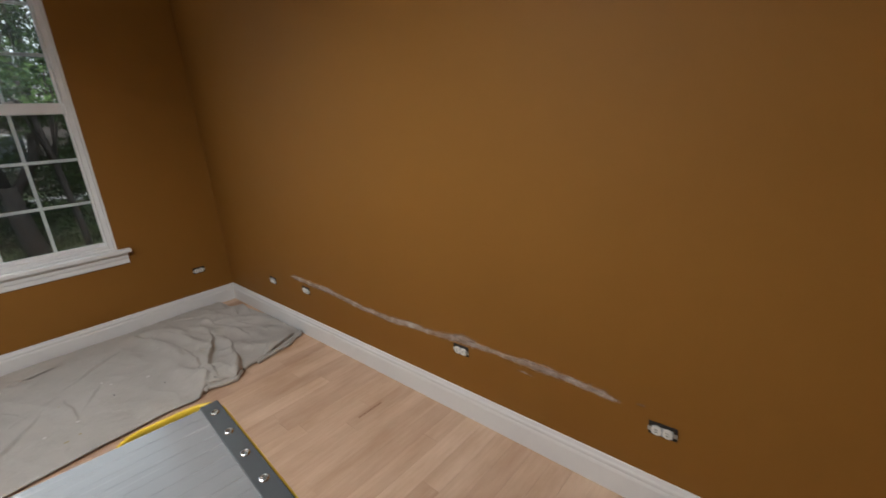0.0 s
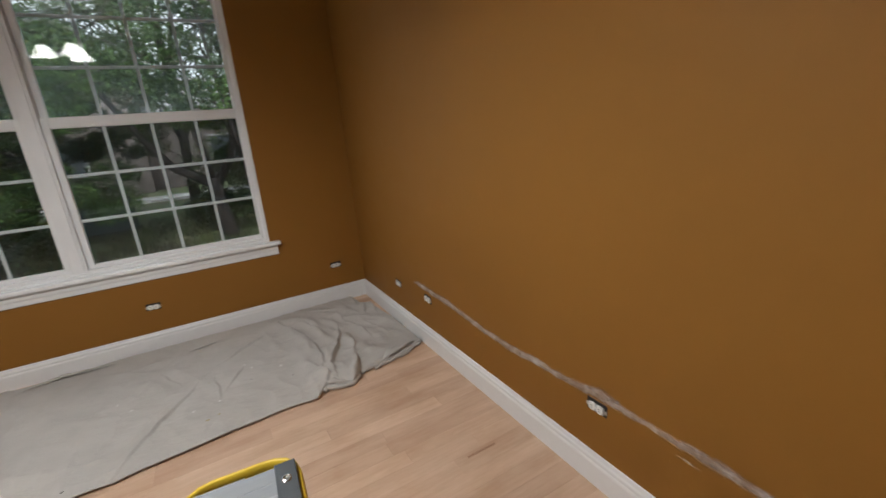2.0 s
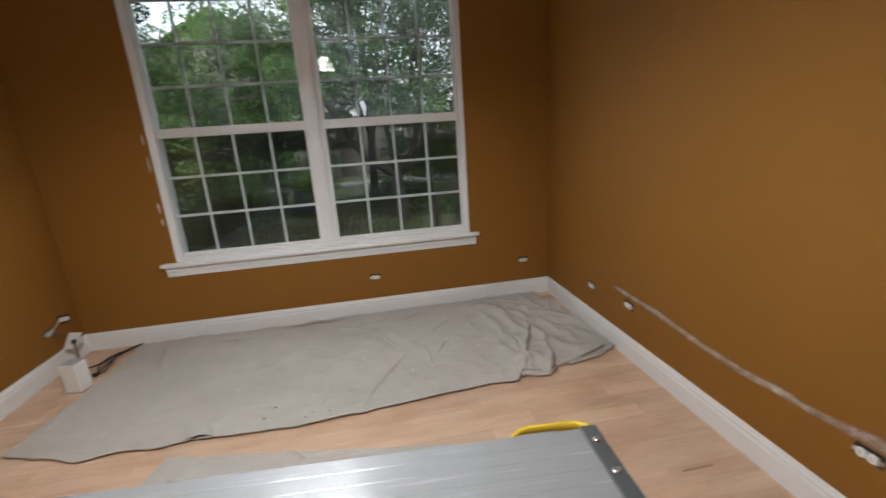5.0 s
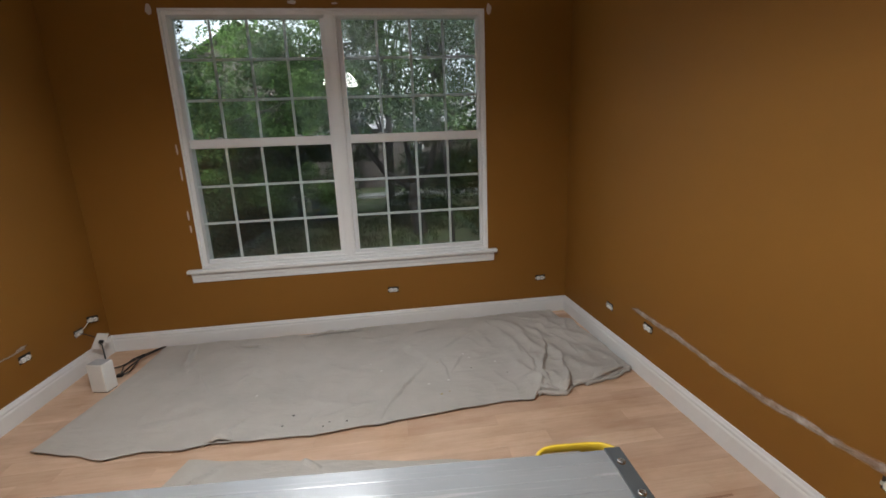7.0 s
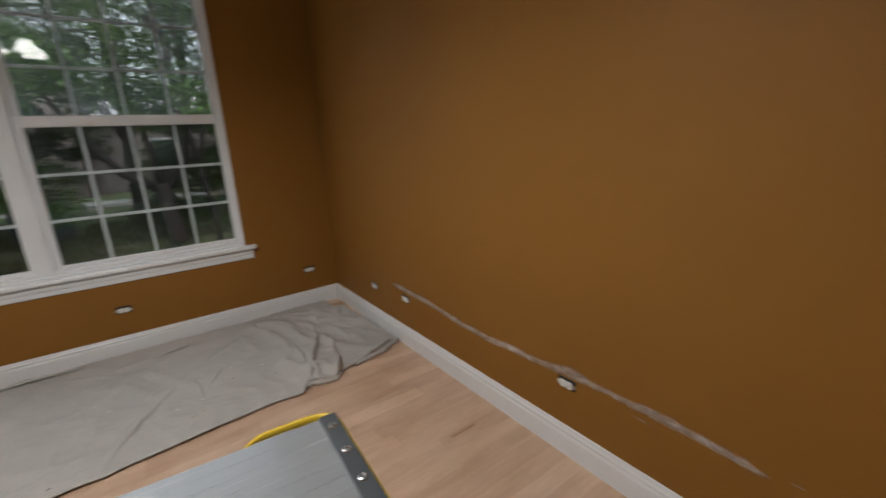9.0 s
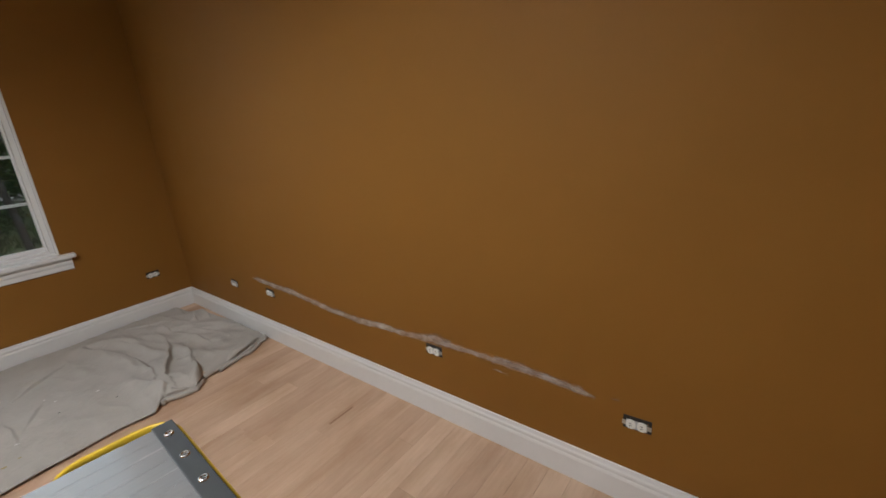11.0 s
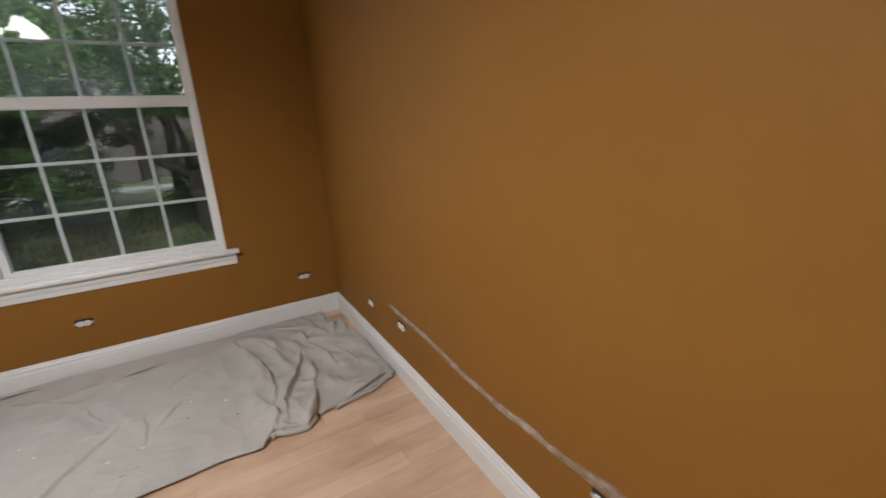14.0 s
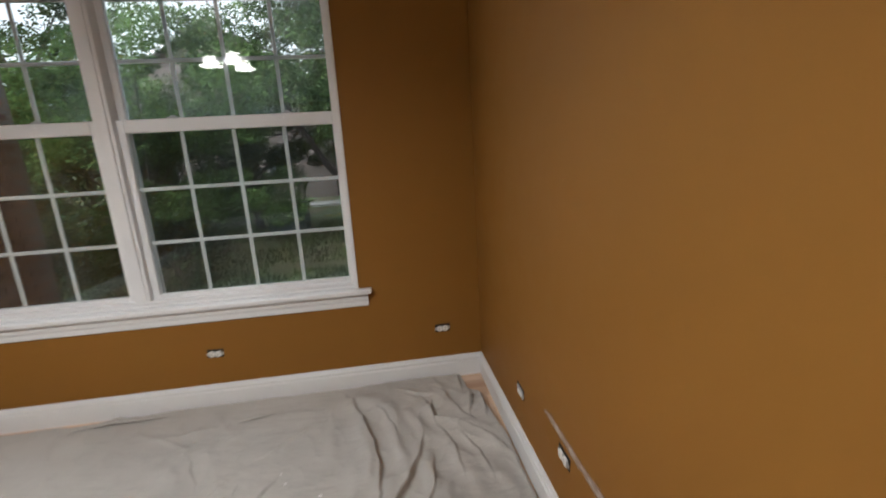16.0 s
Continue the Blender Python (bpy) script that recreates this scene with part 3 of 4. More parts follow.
def on_east(y, z, tilt=0):
    return pose(EAST, y, z, 0, 0, 0) @ pose(0, 0, 0, 0, 0, -90) @ pose(0, 0, 0, 0, tilt, 0)


WHITE_OUT = "white duplex receptacle without cover plate in a brown wall"
outlet("outlet", WHITE_OUT, on_east(2.722, 0.317, 3))
outlet("outlet", WHITE_OUT, on_east(1.491, 0.318, 0))
outlet("outlet", WHITE_OUT, on_east(0.692, 0.307, -2))
outlet("outlet", "open low-voltage wall box with a bare bracket", on_east(3.146, 0.296, 2), blank=True)
outlet("outlet", WHITE_OUT, pose(0.732, NORTH, 0.302, 0, 2, 0))
outlet("outlet", WHITE_OUT, pose(1.957, NORTH, 0.302, 0, -1, 0))
outlet("outlet", "white duplex receptacle without cover plate under a filler smear", pose(WEST, 3.138, 0.311) @ pose(0, 0, 0, 0, 0, 90))
outlet("outlet", "white receptacle pulled crooked out of its wall box", pose(WEST, 3.703, 0.319) @ pose(0, 0, 0, 0, 12, 90) @ pose(0, -0.012, 0, 0, 0, -14))
outlet("outlet", "open wall box with loose white wires", pose(WEST, 3.567, 0.278) @ pose(0, 0, 0, 0, 0, 90), blank=True)
wire = thing("loose_wire", "thin white wire hanging out of an open wall box", "wire")
part("strand", tube([(WEST + 0.004, 3.57, 0.281), (WEST + 0.03, 3.60, 0.31), (WEST + 0.035, 3.64, 0.335), (WEST + 0.02, 3.69, 0.318)], 0.003, 6), M_PLASTIC, wire)
part("strand", tube([(WEST + 0.004, 3.565, 0.28), (WEST + 0.04, 3.59, 0.25), (WEST + 0.075, 3.62, 0.21)], 0.003, 6), M_BLACK, wire)


# ---- white box, wall plate and cable in the corner ----
def white_box():
    e = thing("white_device_box", "tall white plastic box with grey top beside the drop cloth", "box", (-1.10, 3.275, 0))
    e.rotation_euler = (0, 0, radians(-12))
    part("housing", box(-0.052, 0.052, -0.042, 0.042, 0.004, 0.185, 0.006), M_PLASTIC, e)
    part("top_panel", box(-0.046, 0.046, -0.036, 0.036, 0.186, 0.190, 0.0015), M_GREYPL, e, "grey top panel")
    part("foot_pad", box(-0.046, 0.046, -0.036, 0.036, 0.0, 0.005), M_BLACK, e, "black foot")


white_box()
plate = thing("wall_plate", "white cover plate with a black plug hanging by its wire", "wall plate", (-1.300, 3.625, 0.185))
plate.rotation_euler = (radians(12), radians(24), radians(58))
part("plate", box(-0.036, 0.036, -0.004, 0.004, -0.057, 0.057, 0.002), M_PLASTIC, plate)
part("plug", box(-0.012, 0.012, -0.022, -0.0035, -0.012, 0.012, 0.003), M_BLACK, plate, "black plug")
cable = thing("black_cable", "black cable coiled loosely on the drop cloth", "cable")
part("lead", tube([(-1.29, 3.60, 0.185), (-1.25, 3.56, 0.18), (-1.23, 3.53, 0.11), (-1.22, 3.52, 0.02), (-1.19, 3.56, 0.008), (-1.14, 3.60, 0.012), (-1.10, 3.65, 0.022), (-1.06, 3.70, 0.03), (-1.02, 3.76, 0.03), (-0.985, 3.80, 0.028)], 0.0045, 8), M_BLACK, cable)
part("lead", tube([(-0.985, 3.80, 0.028), (-0.99, 3.77, 0.03), (-1.03, 3.70, 0.032), (-1.07, 3.62, 0.03), (-1.09, 3.54, 0.02), (-1.10, 3.46, 0.012), (-1.08, 3.42, 0.014), (-1.05, 3.45, 0.022), (-1.06, 3.55, 0.028), (-1.08, 3.64, 0.028)], 0.0045, 8), M_BLACK, cable)
part("lead", tube([(-1.20, 3.54, 0.012), (-1.15, 3.55, 0.022), (-1.10, 3.61, 0.030), (-1.05, 3.66, 0.034), (-1.07, 3.68, 0.036), (-1.12, 3.62, 0.030), (-1.14, 3.55, 0.018), (-1.12, 3.49, 0.012), (-1.09, 3.42, 0.014)], 0.004, 8), M_BLACK, cable)
part("plug", box(-1.11, -1.075, 3.405, 3.43, 0.006, 0.026, 0.004), M_BLACK, cable)


# ---- drop cloth ----
FRONT = [(-1.10, 2.69), (-0.98, 2.645), (-0.86, 2.606), (-0.69, 2.545), (-0.54, 2.571), (-0.33, 2.549), (-0.19, 2.576), (-0.05, 2.556), (0.28, 2.544), (0.65, 2.569), (0.99, 2.604),
         (1.31, 2.632), (1.46, 2.615), (1.52, 2.68), (1.56, 2.655), (1.65, 2.635), (1.725, 2.71), (1.82, 2.725), (1.90, 2.742), (2.02, 2.765), (2.09, 2.808), (2.155, 2.82)]
BACK = [(-1.0, 3.80), (-0.7, 3.835), (0.0, 3.80), (0.42, 3.835), (0.97, 3.84), (1.28, 3.835), (1.53, 3.840), (1.83, 3.845), (2.035, 3.835), (2.055, 3.68), (2.10, 3.64), (2.125, 3.42), (2.155, 3.22)]
# creases: from, to, height, width
CREASES = [
    ((-0.61, 3.40), (-0.42, 3.08), 0.012, 0.030), ((-0.75, 3.66), (-0.66, 3.38), 0.014, 0.030), ((-0.45, 3.70), (-0.22, 3.61), 0.016, 0.022),
    ((0.34, 3.17), (0.58, 3.07), 0.010, 0.030), ((-0.20, 2.60), (-0.12, 2.70), 0.022, 0.020), ((0.80, 3.45), (0.95, 3.15), 0.010, 0.035), ((0.20, 2.85), (0.45, 2.75), 0.009, 0.03),
]
# long folds: along, the side that stands high (0: a soft ridge), height, width
FOLDS = [
    (((1.43, 3.68), (1.50, 3.51), (1.545, 3.30), (1.575, 3.15), (1.585, 3.0), (1.555, 2.89)), -1, 0.030, 0.075),
    (((1.39, 3.61), (1.46, 3.70), (1.58, 3.64), (1.65, 3.49), (1.69, 3.33)), 0, 0.020, 0.050),
    (((1.755, 3.27), (1.71, 3.11), (1.655, 2.99), (1.590, 2.87), (1.585, 2.76)), -1, 0.034, 0.060),
    (((1.80, 3.60), (1.85, 3.45), (1.945, 3.39), (2.06, 3.25), (2.14, 3.13)), -1, 0.032, 0.060),
    (((1.84, 3.57), (1.845, 3.45)), -1, 0.022, 0.030), (((2.05, 3.61), (2.03, 3.49)), -1, 0.028, 0.030), (((2.105, 3.60), (2.095, 3.44)), -1, 0.028, 0.028), (((2.02, 3.82), (2.01, 3.68)), -1, 0.020, 0.030),
    (((1.88, 3.68), (1.95, 3.56), (2.02, 3.42)), -1, 0.016, 0.040), (((1.86, 3.36), (1.90, 3.22), (1.91, 3.06)), -1, 0.013, 0.036), (((1.94, 3.30), (2.00, 3.16), (2.02, 3.02)), -1, 0.012, 0.036), (((1.58, 3.56), (1.63, 3.44), (1.66, 3.34)), -1, 0.014, 0.030),
    (((1.80, 3.14), (1.79, 3.00), (1.74, 2.88)), -1, 0.014, 0.028), (((1.50, 3.36), (1.53, 3.20), (1.53, 3.06)), 0, 0.010, 0.022), (((1.66, 3.74), (1.76, 3.66), (1.84, 3.64)), 1, 0.014, 0.040), (((1.36, 3.44), (1.38, 3.28)), 0, 0.009, 0.030),
    (((1.77, 3.23), (1.775, 3.09), (1.81, 2.90)), 0, 0.022, 0.034), (((1.84, 3.02), (1.83, 2.84)), 0, 0.014, 0.026), (((1.88, 3.24), (1.94, 3.06), (1.97, 2.90)), 0, 0.016, 0.040),
    (((1.62, 3.42), (1.66, 3.25), (1.69, 3.08)), 0, 0.016, 0.026), (((1.63, 3.10), (1.61, 2.95)), 0, 0.012, 0.024), (((1.70, 3.56), (1.76, 3.42), (1.79, 3.28)), 0, 0.018, 0.034), (((1.98, 3.14), (2.06, 3.02), (2.10, 2.90)), 0, 0.012, 0.040),
    (((1.75, 2.86), (1.71, 2.74), (1.655, 2.64)), -1, 0.036, 0.050), (((1.53, 2.84), (1.55, 2.74), (1.525, 2.68)), -1, 0.026, 0.050), (((1.47, 3.20), (1.49, 3.02), (1.47, 2.86)), 0, 0.010, 0.040),
    (((0.90, 3.12), (0.81, 2.97), (0.75, 2.86), (0.66, 2.72), (0.61, 2.60)), -1, 0.013, 0.060), (((1.06, 3.34), (1.17, 3.44), (1.30, 3.53)), 1, 0.012, 0.045), (((1.01, 3.14), (1.02, 2.94)), -1, 0.009, 0.040), (((1.15, 3.18), (1.07, 3.03)), -1, 0.009, 0.040), (((0.76, 3.38), (0.83, 3.22)), -1, 0.009, 0.035),
    (((-0.75, 3.76), (-0.71, 3.6), (-0.69, 3.45)), -1, 0.018, 0.040), (((-0.43, 3.69), (-0.29, 3.63), (-0.15, 3.53)), 1, 0.014, 0.035),
    (((0.55, 3.40), (0.70, 3.30), (0.80, 3.10)), 0, 0.010, 0.050), (((0.05, 3.50), (0.22, 3.30), (0.30, 3.05)), 0, 0.010, 0.060), (((-0.30, 3.30), (-0.12, 3.10), (0.02, 2.80)), 0, 0.009, 0.060),
]


# overlapping folds: along, side on which they gape, height
LIPS = [
    (((0.02, 3.735), (0.14, 3.760), (0.30, 3.775), (0.40, 3.770), (0.49, 3.785)), 1, 0.026), (((0.86, 3.640), (0.95, 3.650), (1.05, 3.675)), 1, 0.020),
    (((-0.46, 3.69), (-0.36, 3.655), (-0.20, 3.61)), 1, 0.018), (((-0.25, 2.572), (-0.18, 2.585), (-0.11, 2.572)), 1, 0.028),
    (((1.655, 2.640), (1.69, 2.685), (1.735, 2.765)), 1, 0.020), (((1.52, 2.695), (1.55, 2.668), (1.62, 2.645)), 1, 0.018), (((1.86, 2.732), (1.98, 2.760), (2.10, 2.812)), 1, 0.024),
]

crng = random.Random(21)
for _ in range(20):
    cx, cy = crng.uniform(1.38, 2.10), crng.uniform(2.86, 3.72)
    if cx > 2.0 and cy > 3.5:
        continue
    ang, ln = radians(crng.gauss(105 if cx < 1.75 else 128, 22)), crng.uniform(0.08, 0.26)
    dx, dy = 0.5 * ln * math.cos(ang), 0.5 * ln * math.sin(ang)
    CREASES.append(((cx + dx, cy + dy), (cx - dx, cy - dy), crng.uniform(0.004, 0.010), crng.uniform(0.014, 0.030)))
for _ in range(44):
    cx, cy = crng.uniform(-0.95, 1.5), crng.uniform(2.65, 3.75)
    ang, ln = radians(crng.gauss(40, 50)), crng.uniform(0.10, 0.34)
    dx, dy = 0.5 * ln * math.cos(ang), 0.5 * ln * math.sin(ang)
    CREASES.append(((cx + dx, cy + dy), (cx - dx, cy - dy), crng.uniform(0.003, 0.009), crng.uniform(0.016, 0.034)))


def seg_dist(px, py, a, b):
    dx, dy = b[0] - a[0], b[1] - a[1]
    ll = dx * dx + dy * dy
    k = max(0.0, min(1.0, ((px - a[0]) * dx + (py - a[1]) * dy) / ll))
    sx, sy = px - a[0] - k * dx, py - a[1] - k * dy
    side = 1 if dx * sy - dy * sx > 0 else -1
    return math.hypot(sx, sy), side


def cloth_z(x, y):
    z = 0.012 + 0.004 * noise.noise((x * 2.2, y * 2.2, 1)) + 0.004 * abs(noise.noise((x * 5, y * 4, 2)))
    wr = 1.0 + 1.6 * max(0.0, min(1.0, (x - 1.1) / 0.5))
    z += 0.0035 * wr * (1 - abs(noise.noise((x * 7 + y * 3, y * 5 - x * 2, 4))) * 2)
    x, y = x + 0.018 * noise.noise((x * 4.5, y * 4.5, 11)) + 0.008 * noise.noise((x * 14, y * 14, 5)), y + 0.018 * noise.noise((x * 4.5, y * 4.5, 17)) + 0.008 * noise.noise((x * 14, y * 14, 8))
    for a, b, hgt, w in CREASES:
        if min(a[0], b[0]) - 0.14 < x < max(a[0], b[0]) + 0.14 and min(a[1], b[1]) - 0.14 < y < max(a[1], b[1]) + 0.14:
            d, side = seg_dist(x, y, a, b)
            steep = hgt > 0.0115 and side * ((b[1] - a[1]) * 0.6 + (b[0] - a[0]) * 0.8) < 0
            z += 0.72 * hgt * (math.exp(-((d / (w * 0.20)) ** 2)) if steep else math.exp(-((d / (w * 1.15)) ** 1.4)))
    for pts, high, hgt, w in FOLDS:
        if not (min(p[0] for p in pts) - 0.2 < x < max(p[0] for p in pts) + 0.2 and min(p[1] for p in pts) - 0.2 < y < max(p[1] for p in pts) + 0.2):
            continue
        best, run, whole = (9.0, 1, 0.0), 0.0, sum(math.dist(a, b) for a, b in zip(pts, pts[1:]))
        for a, b in zip(pts, pts[1:]):
            d, side = seg_dist(x, y, a, b)
            ln = math.dist(a, b)
            if d < best[0]:
                k = max(0.0, min(ln, ((x - a[0]) * (b[0] - a[0]) + (y - a[1]) * (b[1] - a[1])) / ln))
                best = (d, side, (run + k) / whole)
            run += ln
        d, side, k = best
        tip = max(0.0, math.sin(math.pi * (0.06 + 0.88 * k))) ** 0.7
        if high == 0:
            z += hgt * tip * math.exp(-((d / w) ** 2))
        else:
            z += hgt * tip * (math.exp(-((d / w) ** 1.5)) if side == high else math.exp(-((d / (0.14 * w)) ** 2)))
    z += 0.034 * math.exp(-(((x - 1.60) / 0.12) ** 2 + ((y - 2.76) / 0.10) ** 2))
    z += 0.026 * math.exp(-(((x - 1.95) / 0.22) ** 2 + ((y - 2.84) / 0.09) ** 2))
    return max(0.006, z)


def cloth():
    e = thing("drop_cloth", "crumpled grey-beige canvas drop cloth spread on the bare floor", "drop cloth")
    bm = bmesh.new()
    nu, nv = 640, 270
    grid = []
    for j in range(nv + 1):
        v = j / nv
        row = []
        for i in range(nu + 1):
            u = i / nu
            xl = -1.10 + 0.10 * min(1, v * 1.6) + 0.012 * noise.noise((0, v * 6, 3))
            xr = 2.150 + 0.005 * noise.noise((0, v * 8, 5))
            x = xl + (xr - xl) * u
            y0, y1 = interp(FRONT, x), interp(BACK, x)
            y0 += 0.010 * noise.noise((x * 9, 0, 5))
            y1 += 0.012 * noise.noise((x * 6, 0, 8))
            y = y0 + (y1 - y0) * v
            edge = min(v * (y1 - y0), (1 - v) * (y1 - y0) * 1.5, u * 3.2, (1 - u) * 3.2)
            z = cloth_z(x, y)
            roll = min(1.0, edge / 0.018)
            z = 0.008 + (z - 0.004) * (0.55 + 0.45 * math.sqrt(max(0.0, 1 - (1 - roll) ** 2)))
            row.append(bm.verts.new((x, y, z)))
        grid.append(row)
    for j in range(nv):
        for i in range(nu):
            bm.faces.new((grid[j][i], grid[j][i + 1], grid[j + 1][i + 1], grid[j + 1][i]))
    rim = grid[0] + [r[-1] for r in grid[1:]] + grid[-1][-2::-1] + [r[0] for r in grid[-2:0:-1]]
    low = [bm.verts.new((p.co.x * 0.9985 + 0.0008, p.co.y + (0.022 if p.co.y < 3.0 else -0.004), 0.0005)) for p in rim]
    for k in range(len(rim)):
        q = (k + 1) % len(rim)
        bm.faces.new((rim[q], rim[k], low[k], low[q]))
    part("canvas", bm, M_CANVAS, e, smooth=True)
    for x0, x1, off, r in ((1.72, 2.15, 0.004, 0.013), (1.80, 2.13, -0.016, 0.009), (1.50, 1.70, 0.0, 0.013)):
        pts = []
        for k in range(25):
            x = x0 + (x1 - x0) * k / 24
            pts.append((x, interp(FRONT, x) + off + 0.007 * noise.noise((x * 16, off * 90, 2)), r * 0.85 + 0.004 + 0.005 * noise.noise((x * 21, 4, off * 50))))
        part("hem_fold", tube(pts, r, 10), M_CANVAS, e, smooth=True)
    for pts, side, hgt in LIPS:
        bm = bmesh.new()
        prev = None
        line = []
        for k in range(len(pts) - 1):
            for q in range(8):
                line.append(Vector(pts[k]).lerp(Vector(pts[k + 1]), q / 8))
        line.append(Vector(pts[-1]))
        for k, p in enumerate(line):
            u = k / (len(line) - 1)
            d = line[min(k + 1, len(line) - 1)] - line[max(k - 1, 0)]
            nrm = Vector((d.y, -d.x)).normalized() * side
            h = hgt * (0.04 + max(0.0, math.sin(math.pi * u)) ** 0.6 * (0.8 + 0.4 * noise.noise((p.x * 20, p.y * 20, 3))))
            wob = 0.004 * noise.noise((p.x * 25, p.y * 25, 7))
            row = []
            for off, lift in ((-3.4, -0.35), (-2.2, 0.35), (-1.2, 0.80), (-0.4, 1.0), (0.15, 0.98), (0.45, 0.82), (0.48, 0.70), (0.25, 0.72), (-0.5, 0.78), (-1.4, 0.6), (-2.2, 0.2), (-2.8, -0.3)):
                c = p + nrm * (off * h + wob)
                row.append(bm.verts.new((c.x, c.y, max(0.004, cloth_z(c.x, c.y) + lift * h + 0.001))))
            if prev:
                for i in range(len(row) - 1):
                    bm.faces.new((prev[i], prev[i + 1], row[i + 1], row[i]))
            prev = row
        part("fold", bm, M_CANVAS, e, smooth=True)
    spots = [(0.15, 2.72, 0.011, M_DRIPD), (0.11, 2.64, 0.012, M_DRIPD), (0.32, 2.60, 0.009, M_DRIPD), (0.35, 2.63, 0.007, M_DRIPD), (0.44, 2.61, 0.009, M_DRIPD),
             (1.185, 3.02, 0.008, M_DRIPD), (1.39, 2.91, 0.006, M_DRIPD), (1.35, 3.06, 0.012, M_DRIPW), (1.20, 3.16, 0.010, M_DRIPW), (0.96, 2.76, 0.013, M_DRIPY),
             (1.01, 2.78, 0.009, M_DRIPY), (1.17, 3.22, 0.008, M_DRIPW), (0.62, 3.10, 0.009, M_DRIPW), (0.55, 3.2, 0.007, M_DRIPW), (0.90, 2.88, 0.010, M_DRIPW), (-0.1, 2.95, 0.008, M_DRIPW), (0.98, 3.12, 0.006, M_DRIPY), (1.02, 2.9, 0.012, M_DRIPW)]
    for n, (x, y, r, m) in enumerate(spots):
        s = bmesh.new()
        rim = []
        for k in range(11):
            a = 2 * math.pi * k / 11
            f = 0.62 * r * (1 + 0.7 * noise.noise((math.cos(a), math.sin(a), n * 3.3)))
            px, py = x + f * 1.2 * math.cos(a), y + f * math.sin(a)
            rim.append(s.verts.new((px, py, cloth_z(px, py) + 0.0055)))
        s.faces.new(rim)
        part("paint_spot", s, m, e, "dried paint drip")


cloth()
flat = bmesh.new()
NU, NV = 120, 110
rows = []
for j in range(NV + 1):
    rows.append([])
    for i in range(NU + 1):
        u, v = i / NU, j / NV
        x = (-0.62 + 0.34 * v) * (1 - u) + (1.245 + 0.015 * v) * u
        xt = -0.28 + 1.54 * u
        y = 1.35 + v * (2.476 - 0.187 * (xt + 0.28) - 1.35) + 0.010 * noise.noise((x * 6, 3, 1)) * v
        z = 0.006 + 0.004 * noise.noise((x * 7, y * 5, 4)) + 0.016 * math.exp(-((seg_dist(x, y, (-0.12, 2.39), (-0.20, 2.32))[0] / 0.012) ** 2)) + 0.016 * math.exp(-((seg_dist(x, y, (0.27, 2.37), (0.33, 2.31))[0] / 0.012) ** 2))
        rows[-1].append(flat.verts.new((x, y, max(0.003, z))))
for j in range(NV):
    for i in range(NU):
        flat.faces.new((rows[j][i], rows[j][i + 1], rows[j + 1][i + 1], rows[j + 1][i]))
bmesh.ops.extrude_face_region(flat, geom=flat.faces[:])
for r in rows:
    for v in r:
        v.co.z = 0.0005
bmesh.ops.recalc_face_normals(flat, faces=flat.faces[:])
solid("floor_cloth", flat, M_CANVAS, "flat grey-beige cloth lying under the work platform", "drop cloth")


